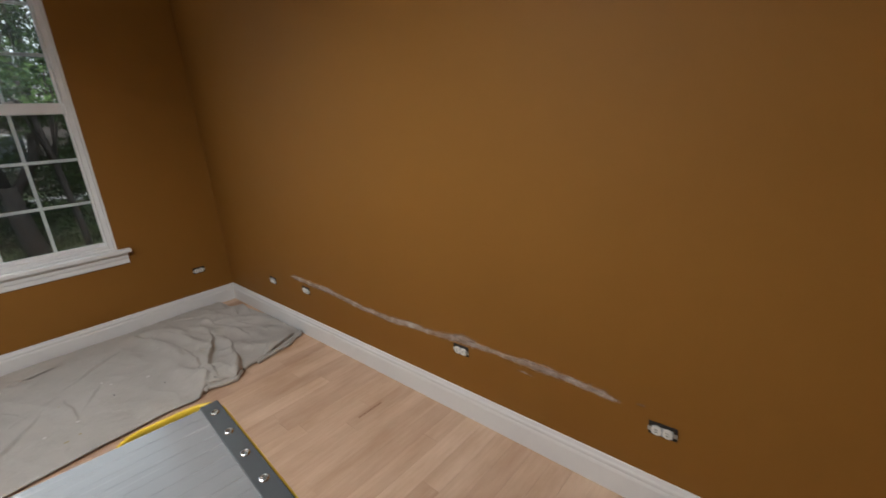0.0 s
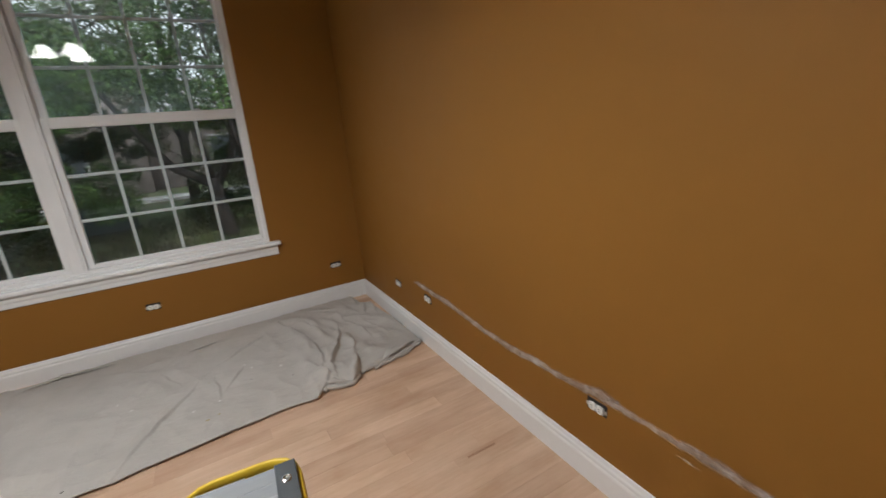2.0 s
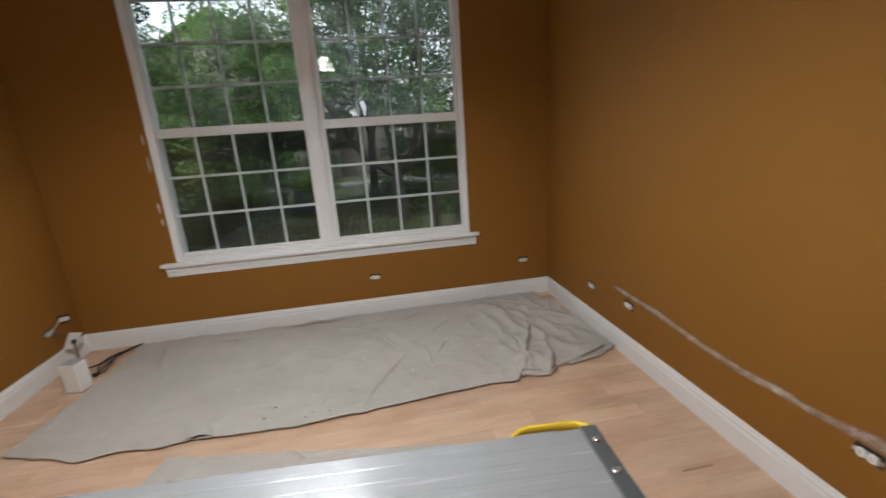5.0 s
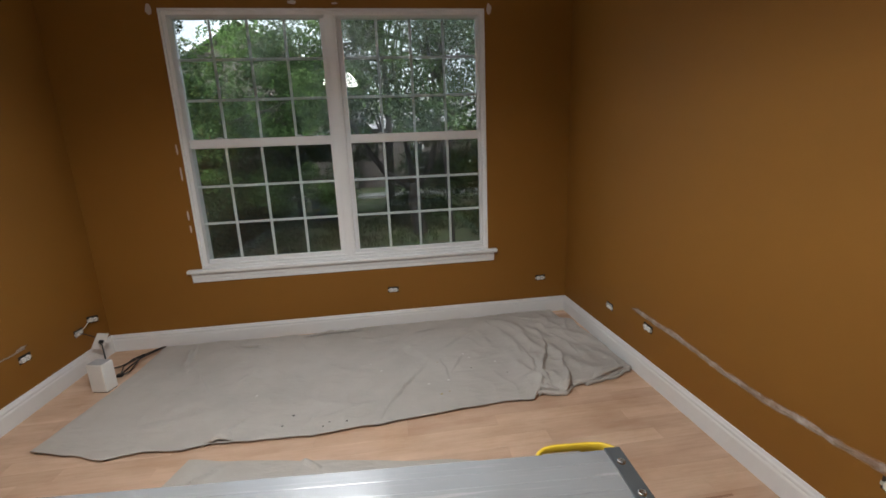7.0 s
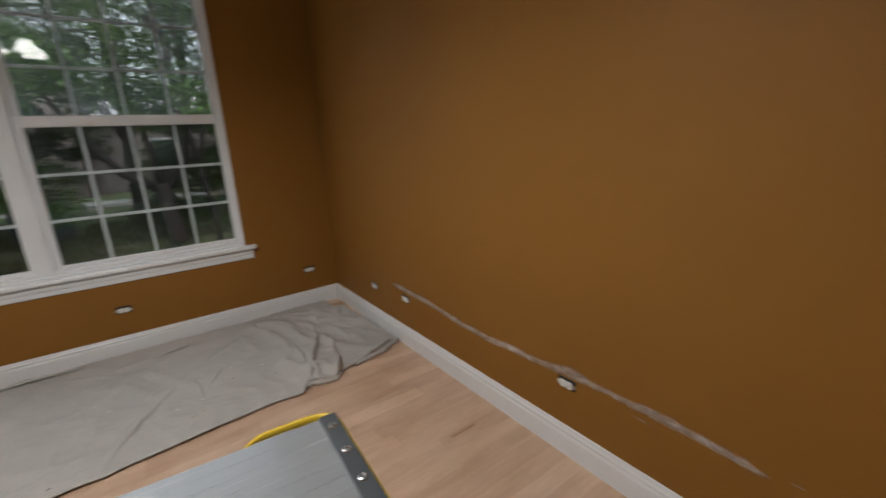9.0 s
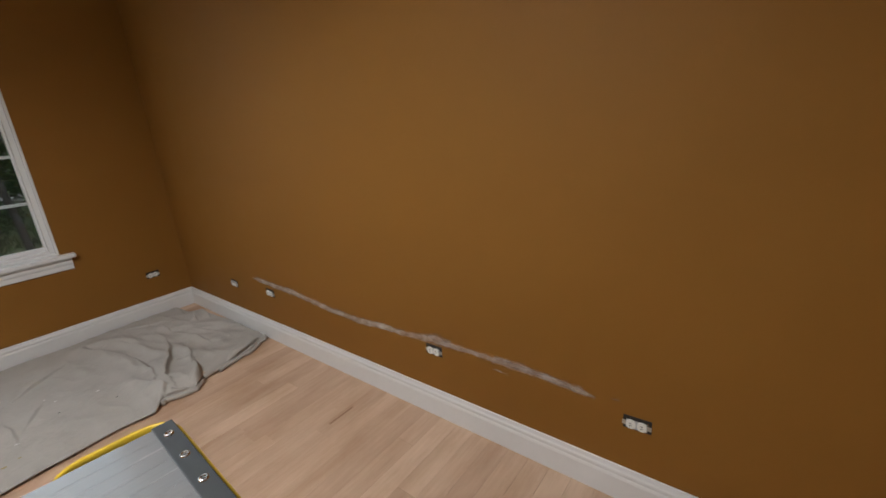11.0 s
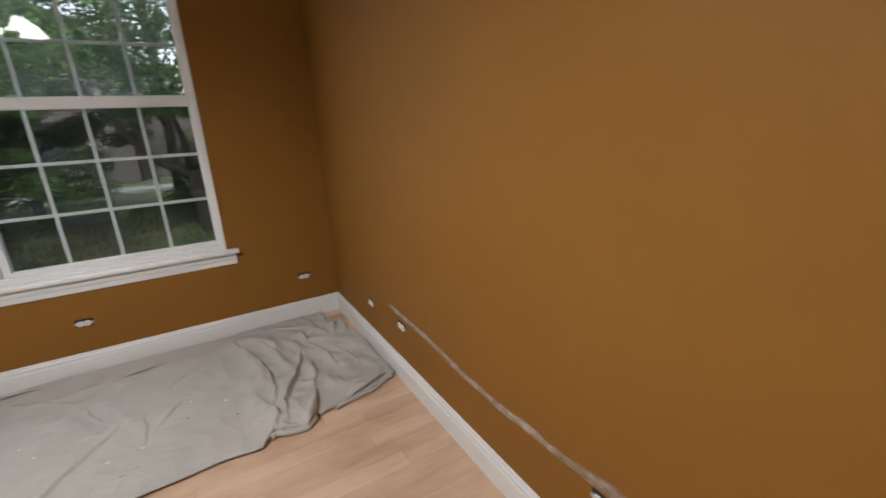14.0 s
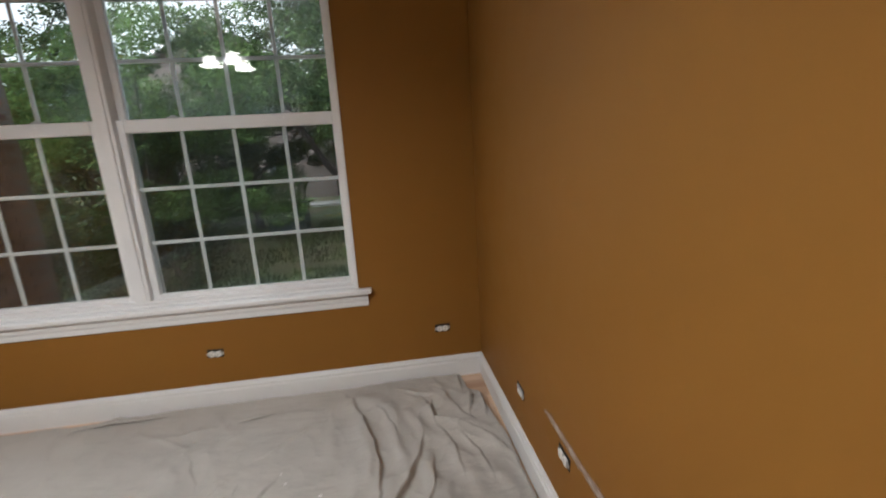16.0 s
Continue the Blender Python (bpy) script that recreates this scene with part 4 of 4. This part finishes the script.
# ---- work platform ----
def platform():
    """Aluminium deck with ribs along it, riveted end plates and yellow guards; the origin at its right rear corner."""
    Z, L, W = 0.692, 1.56, 0.46
    e = thing("work_platform", "aluminium work platform with ribbed deck and yellow ends", "work platform", (1.212, 1.395, 0))
    e.rotation_euler = (0, 0, radians(-4.1))
    n = 12
    w = W / n
    for k in range(n):
        y1 = -k * w
        prof = bmesh.new()
        section = [(y1 - w + 0.00005, Z - 0.022), (y1 - w + 0.00005, Z - 0.0005), (y1 - w + 0.0007, Z - 0.0001), (y1 - w + 0.0018, Z), (y1 - 0.0018, Z), (y1 - 0.0007, Z - 0.0001), (y1 - 0.00005, Z - 0.0005), (y1 - 0.00005, Z - 0.022)]
        a = [prof.verts.new((-L + 0.01, y, z)) for y, z in section]
        b = [prof.verts.new((-0.012, y, z)) for y, z in section]
        for q in range(len(section)):
            s = (q + 1) % len(section)
            prof.faces.new((a[q], a[s], b[s], b[q]))
        prof.faces.new(a[::-1])
        prof.faces.new(b)
        bmesh.ops.recalc_face_normals(prof, faces=prof.faces[:])
        uv = prof.loops.layers.uv.new("across")
        for fc in prof.faces:
            for lp in fc.loops:
                lp[uv].uv = (lp.vert.co.y, lp.vert.co.x)
        part("deck_plank", prof, M_DECK, e, "ribbed aluminium plank")
    for y in (0.0, -W):
        part("side_rail", box(-L + 0.01, -0.012, y - 0.012 if y else y - 0.004, y + 0.003 if y == 0 else y + 0.003, Z - 0.060, Z - 0.002, 0.002), M_ALU, e)
    for x in (-0.019, -L + 0.019):
        pl = part("end_plate", box(x - 0.019, x + 0.019, -W - 0.003, 0.003, Z - 0.004, Z + 0.0035, 0.002), M_GUARD, e, "grey riveted end plate")
        for k in range(5):
            y = -0.044 - k * 0.0875
            part("rivet", lathe([(0.0, 0.0004), (0.0040, 0.0006), (0.0052, 0.0030), (0.0066, 0.0036), (0.0084, 0.0026), (0.0098, 0.0), (0.0, 0.0)], 16, Matrix.Translation((x, y, Z + 0.003))), M_CHROME, pl, "bright hollow rivet")
        part("latch", box(x - 0.16 if x > -0.5 else x + 0.06, x - 0.07 if x > -0.5 else x + 0.15, 0.004, 0.012, Z - 0.016, Z - 0.006, 0.002), M_STEEL, e, "bright steel latch")
    for side in (1, -1):
        x0 = 0.0 if side == 1 else -L
        pts = []
        for x, y in ((-0.195, 0.000), (-0.185, 0.018), (-0.168, 0.031), (-0.145, 0.036), (-0.06, 0.036), (-0.035, 0.033), (-0.014, 0.022), (-0.002, 0.006), (0.003, -0.018), (0.003, -0.10), (0.003, -W + 0.10), (0.003, -W + 0.018), (-0.002, -W - 0.006), (-0.014, -W - 0.022), (-0.035, -W - 0.033), (-0.06, -W - 0.036), (-0.145, -W - 0.036), (-0.168, -W - 0.031), (-0.185, -W - 0.018), (-0.195, -W)):
            pts.append((x0 + side * x, y, Z - 0.012))
        g = tube(pts, 0.0062, 8)
        for v in g.verts:
            v.co.z = Z - 0.020 + (v.co.z - (Z - 0.012)) * 2.4
        part("yellow_guard", g, M_YELLOW, e, "yellow plastic edge guard", smooth=True)
        for y in (-0.03, -W + 0.03):
            leg = tube([(x0 - side * 0.06, y, Z - 0.03), (x0 + side * 0.035, y + (0.03 if y > -0.2 else -0.03), 0.03)], 0.018, 4)
            lo = part("leg", leg, M_ALU, e)
            fx, fy = x0 + side * 0.037, y + (0.031 if y > -0.2 else -0.031)
            part("foot", box(fx - 0.028, fx + 0.028, fy - 0.026, fy + 0.026, 0.0, 0.045, 0.006), M_BLACK, lo, "black rubber foot")
        part("rung", tube([(x0 - side * 0.010, -0.025, 0.33), (x0 - side * 0.010, -W + 0.025, 0.33)], 0.014, 8), M_ALU, e)


platform()


# ---- chandelier ----
def chandelier():
    c = Vector((0.307, 1.568, 0))
    e = thing("chandelier", "three-arm chandelier with lit frosted white bell shades", "chandelier", (c.x, c.y, CEIL))
    part("canopy", lathe([(0, 0), (0.065, 0), (0.06, -0.02), (0.02, -0.035), (0, -0.036)], 24), M_BRONZE, e, smooth=True)
    part("rod", tube([(0, 0, -0.03), (0, 0, -0.36)], 0.008, 10), M_BRONZE, e)
    part("hub", lathe([(0, -0.35), (0.02, -0.36), (0.032, -0.40), (0.028, -0.45), (0.012, -0.49), (0.006, -0.51), (0, -0.515)], 20), M_BRONZE, e, smooth=True)
    for p in ((0.143, 1.601), (0.385, 1.713), (0.392, 1.392)):
        d = Vector((p[0] - c.x, p[1] - c.y, 0))
        arm = [Vector((0, 0, -0.44)) + d * k + Vector((0, 0, 0.10 * math.sin(k * 2.6) + 0.02 * k)) for k in (0.05, 0.25, 0.45, 0.65, 0.85, 1.0)]
        part("arm", tube(arm, 0.006, 8), M_BRONZE, e, smooth=True)
        top = -0.406
        pr = [(0.022, top), (0.042, top - 0.004), (0.053, top - 0.018), (0.064, top - 0.048), (0.080, top - 0.078), (0.104, top - 0.102)]
        pr += [(r - 0.003, z) for r, z in pr[::-1]]
        sh = part("shade", lathe(pr, 28, Matrix.Translation(d)), M_SHADE, e, "frosted white glass bell", smooth=True)
        part("socket", lathe([(0, top + 0.02), (0.019, top + 0.018), (0.020, top - 0.012), (0.0, top - 0.014)], 16, Matrix.Translation(d)), M_BRONZE, e)
        lamp = bpy.data.lights.new("bulb", "POINT")
        lamp.energy, lamp.shadow_soft_size, lamp.color = BULB_WATTS, 0.030, (1.0, 0.96, 0.885)
        ob = new("bulb_light", lamp)
        ob.location = (c.x + d.x, c.y + d.y, CEIL + top - 0.058)


chandelier()


# ---- outdoors ----
g = bmesh.new()
XS = [-1500, -400, -120, -60] + [-40 + k for k in range(81)] + [60, 120, 400, 1500]
YS = [4.02, 4.5] + [5 + 0.8 * k for k in range(50)] + [50, 70, 120, 400, 1500]
gg = [[g.verts.new((x, y, LOUT + 0.05 * noise.noise((x * 0.3, y * 0.3, 2)) + (0.0 if y < 100 else 0.3))) for x in XS] for y in YS]
for j in range(len(YS) - 1):
    for i in range(len(XS) - 1):
        g.faces.new((gg[j][i], gg[j][i + 1], gg[j + 1][i + 1], gg[j + 1][i]))
solid("ground", g, M_GRASS, "patchy shaded lawn with bare brown soil", "lawn", "structure")
solid("pavement", box(-40, 40, 20.2, 21.6, LOUT - 0.1, LOUT + 0.10, 0.02), M_PAVE, "pale concrete pavement beyond the lawn", "pavement", "structure")

rng = random.Random(4)
turf = bmesh.new()
for _ in range(42000):
    x, y = rng.uniform(-6.5, 6.0), 4.6 + 11.0 * rng.random() ** 1.5
    if noise.noise((x * 0.7, y * 0.7, 9)) < -0.12 or (x < -1.6 and y < 6.8):
        continue
    a, hgt, w = rng.uniform(0, 6.28), rng.uniform(0.05, 0.14), rng.uniform(0.010, 0.024)
    z = LOUT + 0.05 * noise.noise((x * 0.3, y * 0.3, 2)) - 0.01
    b0, b1 = Vector((x + w * math.cos(a), y + w * math.sin(a), z)), Vector((x - w * math.cos(a), y - w * math.sin(a), z))
    tip = Vector((x + rng.uniform(-0.04, 0.04), y + rng.uniform(-0.04, 0.04), z + hgt))
    turf.faces.new([turf.verts.new(q) for q in (b0, b1, tip)])
solid("grass", turf, M_TURF, "thin shaggy lawn grass with bare patches", "grass", "stuff")
litter = bmesh.new()
for _ in range(1500):
    x, y = rng.uniform(-5, 5.5), 5.0 + 9.0 * rng.random()
    if x < -1.6 and y < 6.8:
        continue
    z = LOUT + 0.05 * noise.noise((x * 0.3, y * 0.3, 2)) + 0.012
    r, a = rng.uniform(0.02, 0.05), rng.uniform(0, 6.28)
    litter.faces.new([litter.verts.new((x + r * math.cos(a + k * 1.57) * (1 if k % 2 else 0.6), y + r * math.sin(a + k * 1.57) * (1 if k % 2 else 0.6), z + rng.uniform(0, 0.02))) for k in range(4)])
solid("fallen_leaves", litter, M_LITTER, "fallen tan leaves scattered over the lawn", "leaves", "stuff")


def leaves(bm, centre, size, count, leaf):
    """Many small bent leaves filling a lumpy ball."""
    c = Vector(centre)
    for _ in range(count):
        while True:
            p = Vector((rng.uniform(-1, 1), rng.uniform(-1, 1), rng.uniform(-1, 1)))
            if p.length < 1:
                break
        if rng.random() < 0.6:
            p = p.normalized() * (p.length ** 0.4)
        p = c + Vector((p.x * size[0], p.y * size[1], p.z * size[2]))
        a = Vector((rng.gauss(0, 1), rng.gauss(0, 1), rng.gauss(0, 0.7))).normalized()
        s = a.cross(Vector((rng.gauss(0, 1), rng.gauss(0, 1), rng.gauss(0, 1)))).normalized()
        q = leaf * rng.uniform(0.6, 1.3)
        v = [bm.verts.new(p + o) for o in (-a * q, s * q * 0.45, a * q, -s * q * 0.45)]
        bm.faces.new(v)


def tree(at, height, trunk_r, crown_z, spread, blobs, per, leaf, material, label, seed, lean=0.0):
    rng.seed(seed)
    e = thing("tree", label, "tree", at)
    bark = bmesh.new()
    pts = [(lean * k * height * 0.6 + 0.06 * math.sin(k * 5 + seed), 0.05 * math.cos(k * 4 + seed), height * 0.75 * k) for k in [q / 7 for q in range(8)]]
    tube(pts, trunk_r, 10, bark, 0.35)
    crown = bmesh.new()
    for k in range(blobs):
        a = rng.uniform(0, 2 * math.pi)
        r = spread * math.sqrt(rng.random())
        z = crown_z + (height - crown_z) * rng.random()
        end = Vector((r * math.cos(a) + lean * height * 0.4, r * math.sin(a), z))
        s = 0.09 + 0.11 * rng.random()
        leaves(crown, end, (spread * s * 1.2, spread * s * 1.2, spread * s * 0.75), per, leaf)
        if k < 30:
            st = Vector(pts[min(7, 2 + k % 5)])
            mid = st.lerp(end, 0.5) + Vector((0, 0, 0.18 * (end - st).length * 0.5))
            tube([st, st.lerp(mid, 0.5) + Vector((0, 0, 0.03)), mid, mid.lerp(end, 0.5), end], trunk_r * (0.32 if k < 16 else 0.22), 6, bark, 0.25)
    part("trunk", bark, M_BARK, e, "dark rough bark", smooth=True)
    part("crown", crown, material, e)


tree((1.95, 8.6, LOUT), 7.5, 0.050, 2.2, 2.4, 175, 440, 0.029, M_LEAF, "leafy green tree with a slender trunk on the lawn", 1, -0.08)


def forked_tree(at, label, seed):
    """A dark trunk that forks low into spreading limbs, with a high thin crown."""
    rng.seed(seed)
    e = thing("tree", label, "tree", at)
    bark, crown = bmesh.new(), bmesh.new()
    tube([(0.10, 0, 0), (0.05, 0, 0.3), (0.0, 0.02, 0.75), (-0.02, 0, 1.25)], 0.17, 10, bark, 0.8)
    limbs = [[(-0.02, 0, 1.08), (-0.26, 0, 1.27), (-0.66, 0.1, 1.51), (-0.98, 0.1, 1.96), (-1.5, 0.2, 2.9), (-1.9, 0.2, 3.8)], [(0.02, 0, 1.08), (0.43, 0.05, 1.67), (0.62, 0.1, 2.4), (0.75, 0.1, 3.5), (0.7, 0.2, 4.7)],
             [(-0.03, 0, 1.2), (-0.10, -0.1, 1.9), (-0.30, -0.2, 2.8), (-0.35, -0.2, 4.2)], [(0.62, 0.1, 2.4), (1.0, 0.1, 2.8), (1.6, 0.2, 3.1), (2.3, 0.1, 3.8)], [(0.75, 0.1, 3.6), (0.35, 0.0, 4.35), (-0.40, 0.0, 4.55), (-1.0, 0.0, 4.42), (-1.7, 0.1, 4.0)]]
    for k, limb in enumerate(limbs):
        tube(limb, 0.105 - 0.014 * k, 8, bark, 0.35)
        for q in range(15):
            p = Vector(limb[rng.choice((-1, -1, -2))]) + Vector((rng.gauss(0, 0.75), rng.gauss(0, 0.7), rng.gauss(0.5, 0.7)))
            leaves(crown, p, (0.36, 0.36, 0.22), 230, 0.040)
            if q < 6:
                tube([Vector(limb[-2]), Vector(limb[-1]).lerp(p, 0.5), p], 0.02, 5, bark, 0.3)
    part("trunk", bark, M_BARK, e, "dark rough bark", smooth=True)
    part("crown", crown, M_LEAF, e)


forked_tree((1.45, 11.0, LOUT), "tree with a dark low-forked trunk and spreading limbs", 31)
tree((-2.6, 10.4, LOUT), 4.1, 0.09, 0.8, 2.5, 112, 470, 0.040, M_LEAF2, "dense light green tree on the lawn", 2)
tree((-5.2, 13.0, LOUT), 4.2, 0.14, 0.7, 2.9, 80, 360, 0.050, M_LEAF, "broad green tree beyond the lawn", 3)
tree((-2.0, 14.6, LOUT), 4.4, 0.12, 1.9, 2.5, 80, 380, 0.050, M_LEAF, "slender green tree in the middle of the lawn", 8)
tree((5.4, 13.5, LOUT), 9.0, 0.2, 0.9, 3.2, 62, 300, 0.050, M_LEAF, "tall green tree beyond the lawn", 4)
tree((1.0, 16.5, LOUT), 9.5, 0.16, 2.9, 3.3, 54, 300, 0.052, M_LEAF, "tall green tree by the pavement", 5)
tree((-9.5, 17.5, LOUT), 7.5, 0.2, 1.6, 3.6, 60, 300, 0.075, M_LEAF3, "dark green tree in the distance", 6)
tree((10.5, 18.0, LOUT), 9.0, 0.2, 1.6, 3.8, 60, 300, 0.075, M_LEAF3, "dark green tree in the distance", 7)


def shrub(at, size, count, leaf, material, label, seed):
    rng.seed(seed)
    e = thing("shrub", label, "shrub", at)
    st, cr = bmesh.new(), bmesh.new()
    for k in range(7):
        a = rng.uniform(0, 6.28)
        end = Vector((0.7 * size[0] * math.cos(a), 0.7 * size[1] * math.sin(a), size[2] * rng.uniform(0.9, 1.6)))
        tube([(0, 0, 0), end * 0.5 + Vector((0, 0, 0.05)), end], 0.018, 5, st, 0.4)
        leaves(cr, end * 0.8, (size[0] * 0.6, size[1] * 0.6, size[2] * 0.6), count // 8, leaf)
    leaves(cr, (0, 0, size[2] * 0.8), (size[0], size[1], size[2] * 0.75), count // 3, leaf)
    part("stems", st, M_BARK, e)
    part("foliage", cr, material, e)


shrub((-2.6, 7.6, LOUT), (0.9, 0.8, 0.95), 3600, 0.045, M_LEAF3, "dark green shrub in the bed outside", 11)
shrub((-1.7, 9.0, LOUT), (0.8, 0.7, 0.75), 3200, 0.045, M_LEAF3, "dark green shrub in the bed outside", 12)
shrub((3.3, 8.4, LOUT), (1.0, 0.8, 0.8), 3600, 0.045, M_LEAF, "green shrub beside the tree", 13)
shrub((1.6, 12.2, LOUT), (0.8, 0.6, 0.5), 2600, 0.050, M_LEAF, "low green shrub on the lawn", 14)
shrub((-4.6, 9.2, LOUT), (1.2, 0.9, 1.1), 3600, 0.050, M_LEAF3, "dark green shrub in the bed outside", 15)
shrub((5.6, 10.2, LOUT), (1.2, 0.9, 0.9), 3000, 0.055, M_LEAF, "green shrub beyond the tree", 16)

shrub((2.4, 14.6, LOUT), (1.6, 0.9, 1.25), 4200, 0.055, M_LEAF, "broad green shrub before the pavement", 17)
shrub((4.6, 17.0, LOUT), (1.8, 1.0, 1.5), 4200, 0.065, M_LEAF3, "dark green shrub by the pavement", 18)
shrub((-3.4, 16.8, LOUT), (1.5, 0.9, 1.1), 3600, 0.065, M_LEAF3, "dark green shrub by the pavement", 19)

util = thing("utility_box", "dark green metal utility cabinet standing on the lawn", "utility box", (-0.95, 13.9, LOUT))
part("cabinet", box(-0.5, 0.5, -0.4, 0.4, 0.05, 0.72, 0.03), M_UTIL, util)
part("lid", box(-0.54, 0.54, -0.44, 0.44, 0.72, 0.80, 0.02), M_UTIL, util)
part("plinth", box(-0.56, 0.56, -0.46, 0.46, -0.05, 0.05, 0.01), M_BARK, util)


def far_house():
    e = thing("house", "taupe sided house with gabled shingle roof behind trees", "house", (-5.9, 25.0, LOUT))
    w, d, hgt, apex = 5.2, 7.0, 5.6, 8.6
    part("wall", box(-w, w, 0, d, 0, hgt), M_SIDING, e)
    part("wall", box(w, w + 11, 1.5, d, 0, 3.4), M_SIDING, e)
    gab = bmesh.new()
    f = [gab.verts.new(p) for p in ((-w, 0, hgt), (w, 0, hgt), (0, 0, apex))]
    b = [gab.verts.new(p) for p in ((-w, d, hgt), (w, d, hgt), (0, d, apex))]
    gab.faces.new(f)
    gab.faces.new(b[::-1])
    for i in range(3):
        gab.faces.new((f[i], b[i], b[(i + 1) % 3], f[(i + 1) % 3]))
    part("gable", gab, M_SIDING, e)
    roof = bmesh.new()
    for s in (1, -1):
        q = [roof.verts.new(p) for p in ((0, -0.4, apex + 0.05), (s * (w + 0.5), -0.4, hgt - 0.24), (s * (w + 0.5), d + 0.4, hgt - 0.24), (0, d + 0.4, apex + 0.05), (0, -0.4, apex + 0.2), (s * (w + 0.5), -0.4, hgt - 0.1), (s * (w + 0.5), d + 0.4, hgt - 0.1), (0, d + 0.4, apex + 0.2))]
        for ix in ((0, 1, 2, 3), (4, 5, 6, 7), (0, 1, 5, 4), (3, 2, 6, 7), (1, 2, 6, 5)):
            roof.faces.new([q[i] for i in ix])
    bmesh.ops.recalc_face_normals(roof, faces=roof.faces[:])
    part("roof", roof, M_ROOF, e)
    r2 = bmesh.new()
    q = [r2.verts.new(p) for p in ((w, 1.0, 3.35), (w + 11.4, 1.0, 3.35), (w + 11.4, d * 0.6, 5.6), (w, d * 0.6, 5.6), (w, d + 0.4, 3.35), (w + 11.4, d + 0.4, 3.35))]
    for ix in ((0, 1, 2, 3), (3, 2, 5, 4), (0, 3, 4), (1, 5, 2), (0, 4, 5, 1)):
        r2.faces.new([q[i] for i in ix])
    part("roof", r2, M_ROOF, e)
    for s in (1, -1):
        part("fascia", tube([(0, -0.42, apex + 0.1), (s * (w + 0.5), -0.42, hgt - 0.17)], 0.11, 4), M_TRIM, e, "white gable trim")
    for k in range(28):
        z = 0.2 * k + 0.1
        part("siding_board", box(-w, w, -0.025, 0.0, z, z + 0.17), M_SIDING, e)
    for k in range(13):
        z = hgt + 0.05 + 0.22 * k
        hw = w * (apex - z - 0.2) / (apex - hgt)
        if hw > 0.2:
            part("siding_board", box(-hw, hw, -0.025, 0.0, z, z + 0.19), M_SIDING, e)
    for x, z in ((-3.0, 1.0), (2.4, 1.0), (-3.0, 3.6), (2.4, 3.6), (8.5, 1.0), (12.5, 1.0)):
        y = -0.03 if x < w else 1.47
        win = part("window", frame_bars(x - 0.6, x + 0.6, z, z + 1.5, y - 0.06, y, 0.09, 0.09, 0.09, 0), M_PAVE, e, "pale framed window")
        part("pane", box(x - 0.52, x + 0.52, y - 0.03, y - 0.01, z + 0.08, z + 1.42), M_DARKPANE, win)


far_house()

# the brick wing beside the window
wing = solid("brick_wing", box(-1.96, -1.768, 4.06, 6.42, LOUT - 0.1, 5.2), M_MORTAR, "red-brown brick wing of the house outside the window", "brick wall", "structure")
bk = mesh_of(box(-0.008, 0.008, -0.0975, 0.0975, -0.0285, 0.0285, 0.003), M_BRICK, "brick")
rest = bmesh.new()
for r in range(85):
    z = LOUT + 0.03 + r * 0.0675
    for k in range(12):
        y = 4.06 + 0.1 + k * 0.2075 + (0.10 if r % 2 else 0.0)
        if y + 0.0975 > 6.42:
            continue
        if 14 <= r < 44 and k > 1:
            b = new("brick", bk)
            b.parent = wing
            b.location = (-1.764, y, z)
        else:
            box(-1.772, -1.756, y - 0.0975, y + 0.0975, z - 0.0285, z + 0.0285, 0, rest)
tagged(part("bricks", rest, M_BRICK, wing), kind="stuff")

# ---- floor strips ----
WIDE = 0.0828


def strip_mesh(length, name):
    return mesh_of(box(0.0002, length - 0.0002, 0.0002, WIDE - 0.0002, -0.012, 0.0, 0.0004), M_OAK, name)


STRIPS = {}
prng = random.Random(9)
far = bmesh.new()
y = NORTH - WIDE
while y > SOUTH - WIDE:
    x = WEST
    while x < EAST - 0.01:
        ln = prng.choice((0.46, 0.58, 0.74, 0.90, 1.14)) if x > WEST else prng.choice((0.25, 0.39, 0.53, 0.66, 0.81))
        if x + ln > EAST - 0.2:
            ln = round(EAST - x, 3)
        if y > 1.05:
            if ln not in STRIPS:
                STRIPS[ln] = strip_mesh(ln, "floor_strip")
            s = new("floor_strip", STRIPS[ln])
            s.parent = floor
            s.location = (x, y, 0)
        else:
            box(x + 0.0004, x + ln - 0.0004, y + 0.0005, y + WIDE - 0.0005, -0.012, 0.0, 0, far)
        x += ln
    y -= WIDE
part("scuff", box(1.865, 2.00, 1.852, 1.862, 0.0001, 0.0007), simple("worn_oak", (0.36, 0.21, 0.13), 0.8), floor, "brown scuff in the oak")
tagged(part("floor_strips", far, M_OAK, floor), kind="stuff")
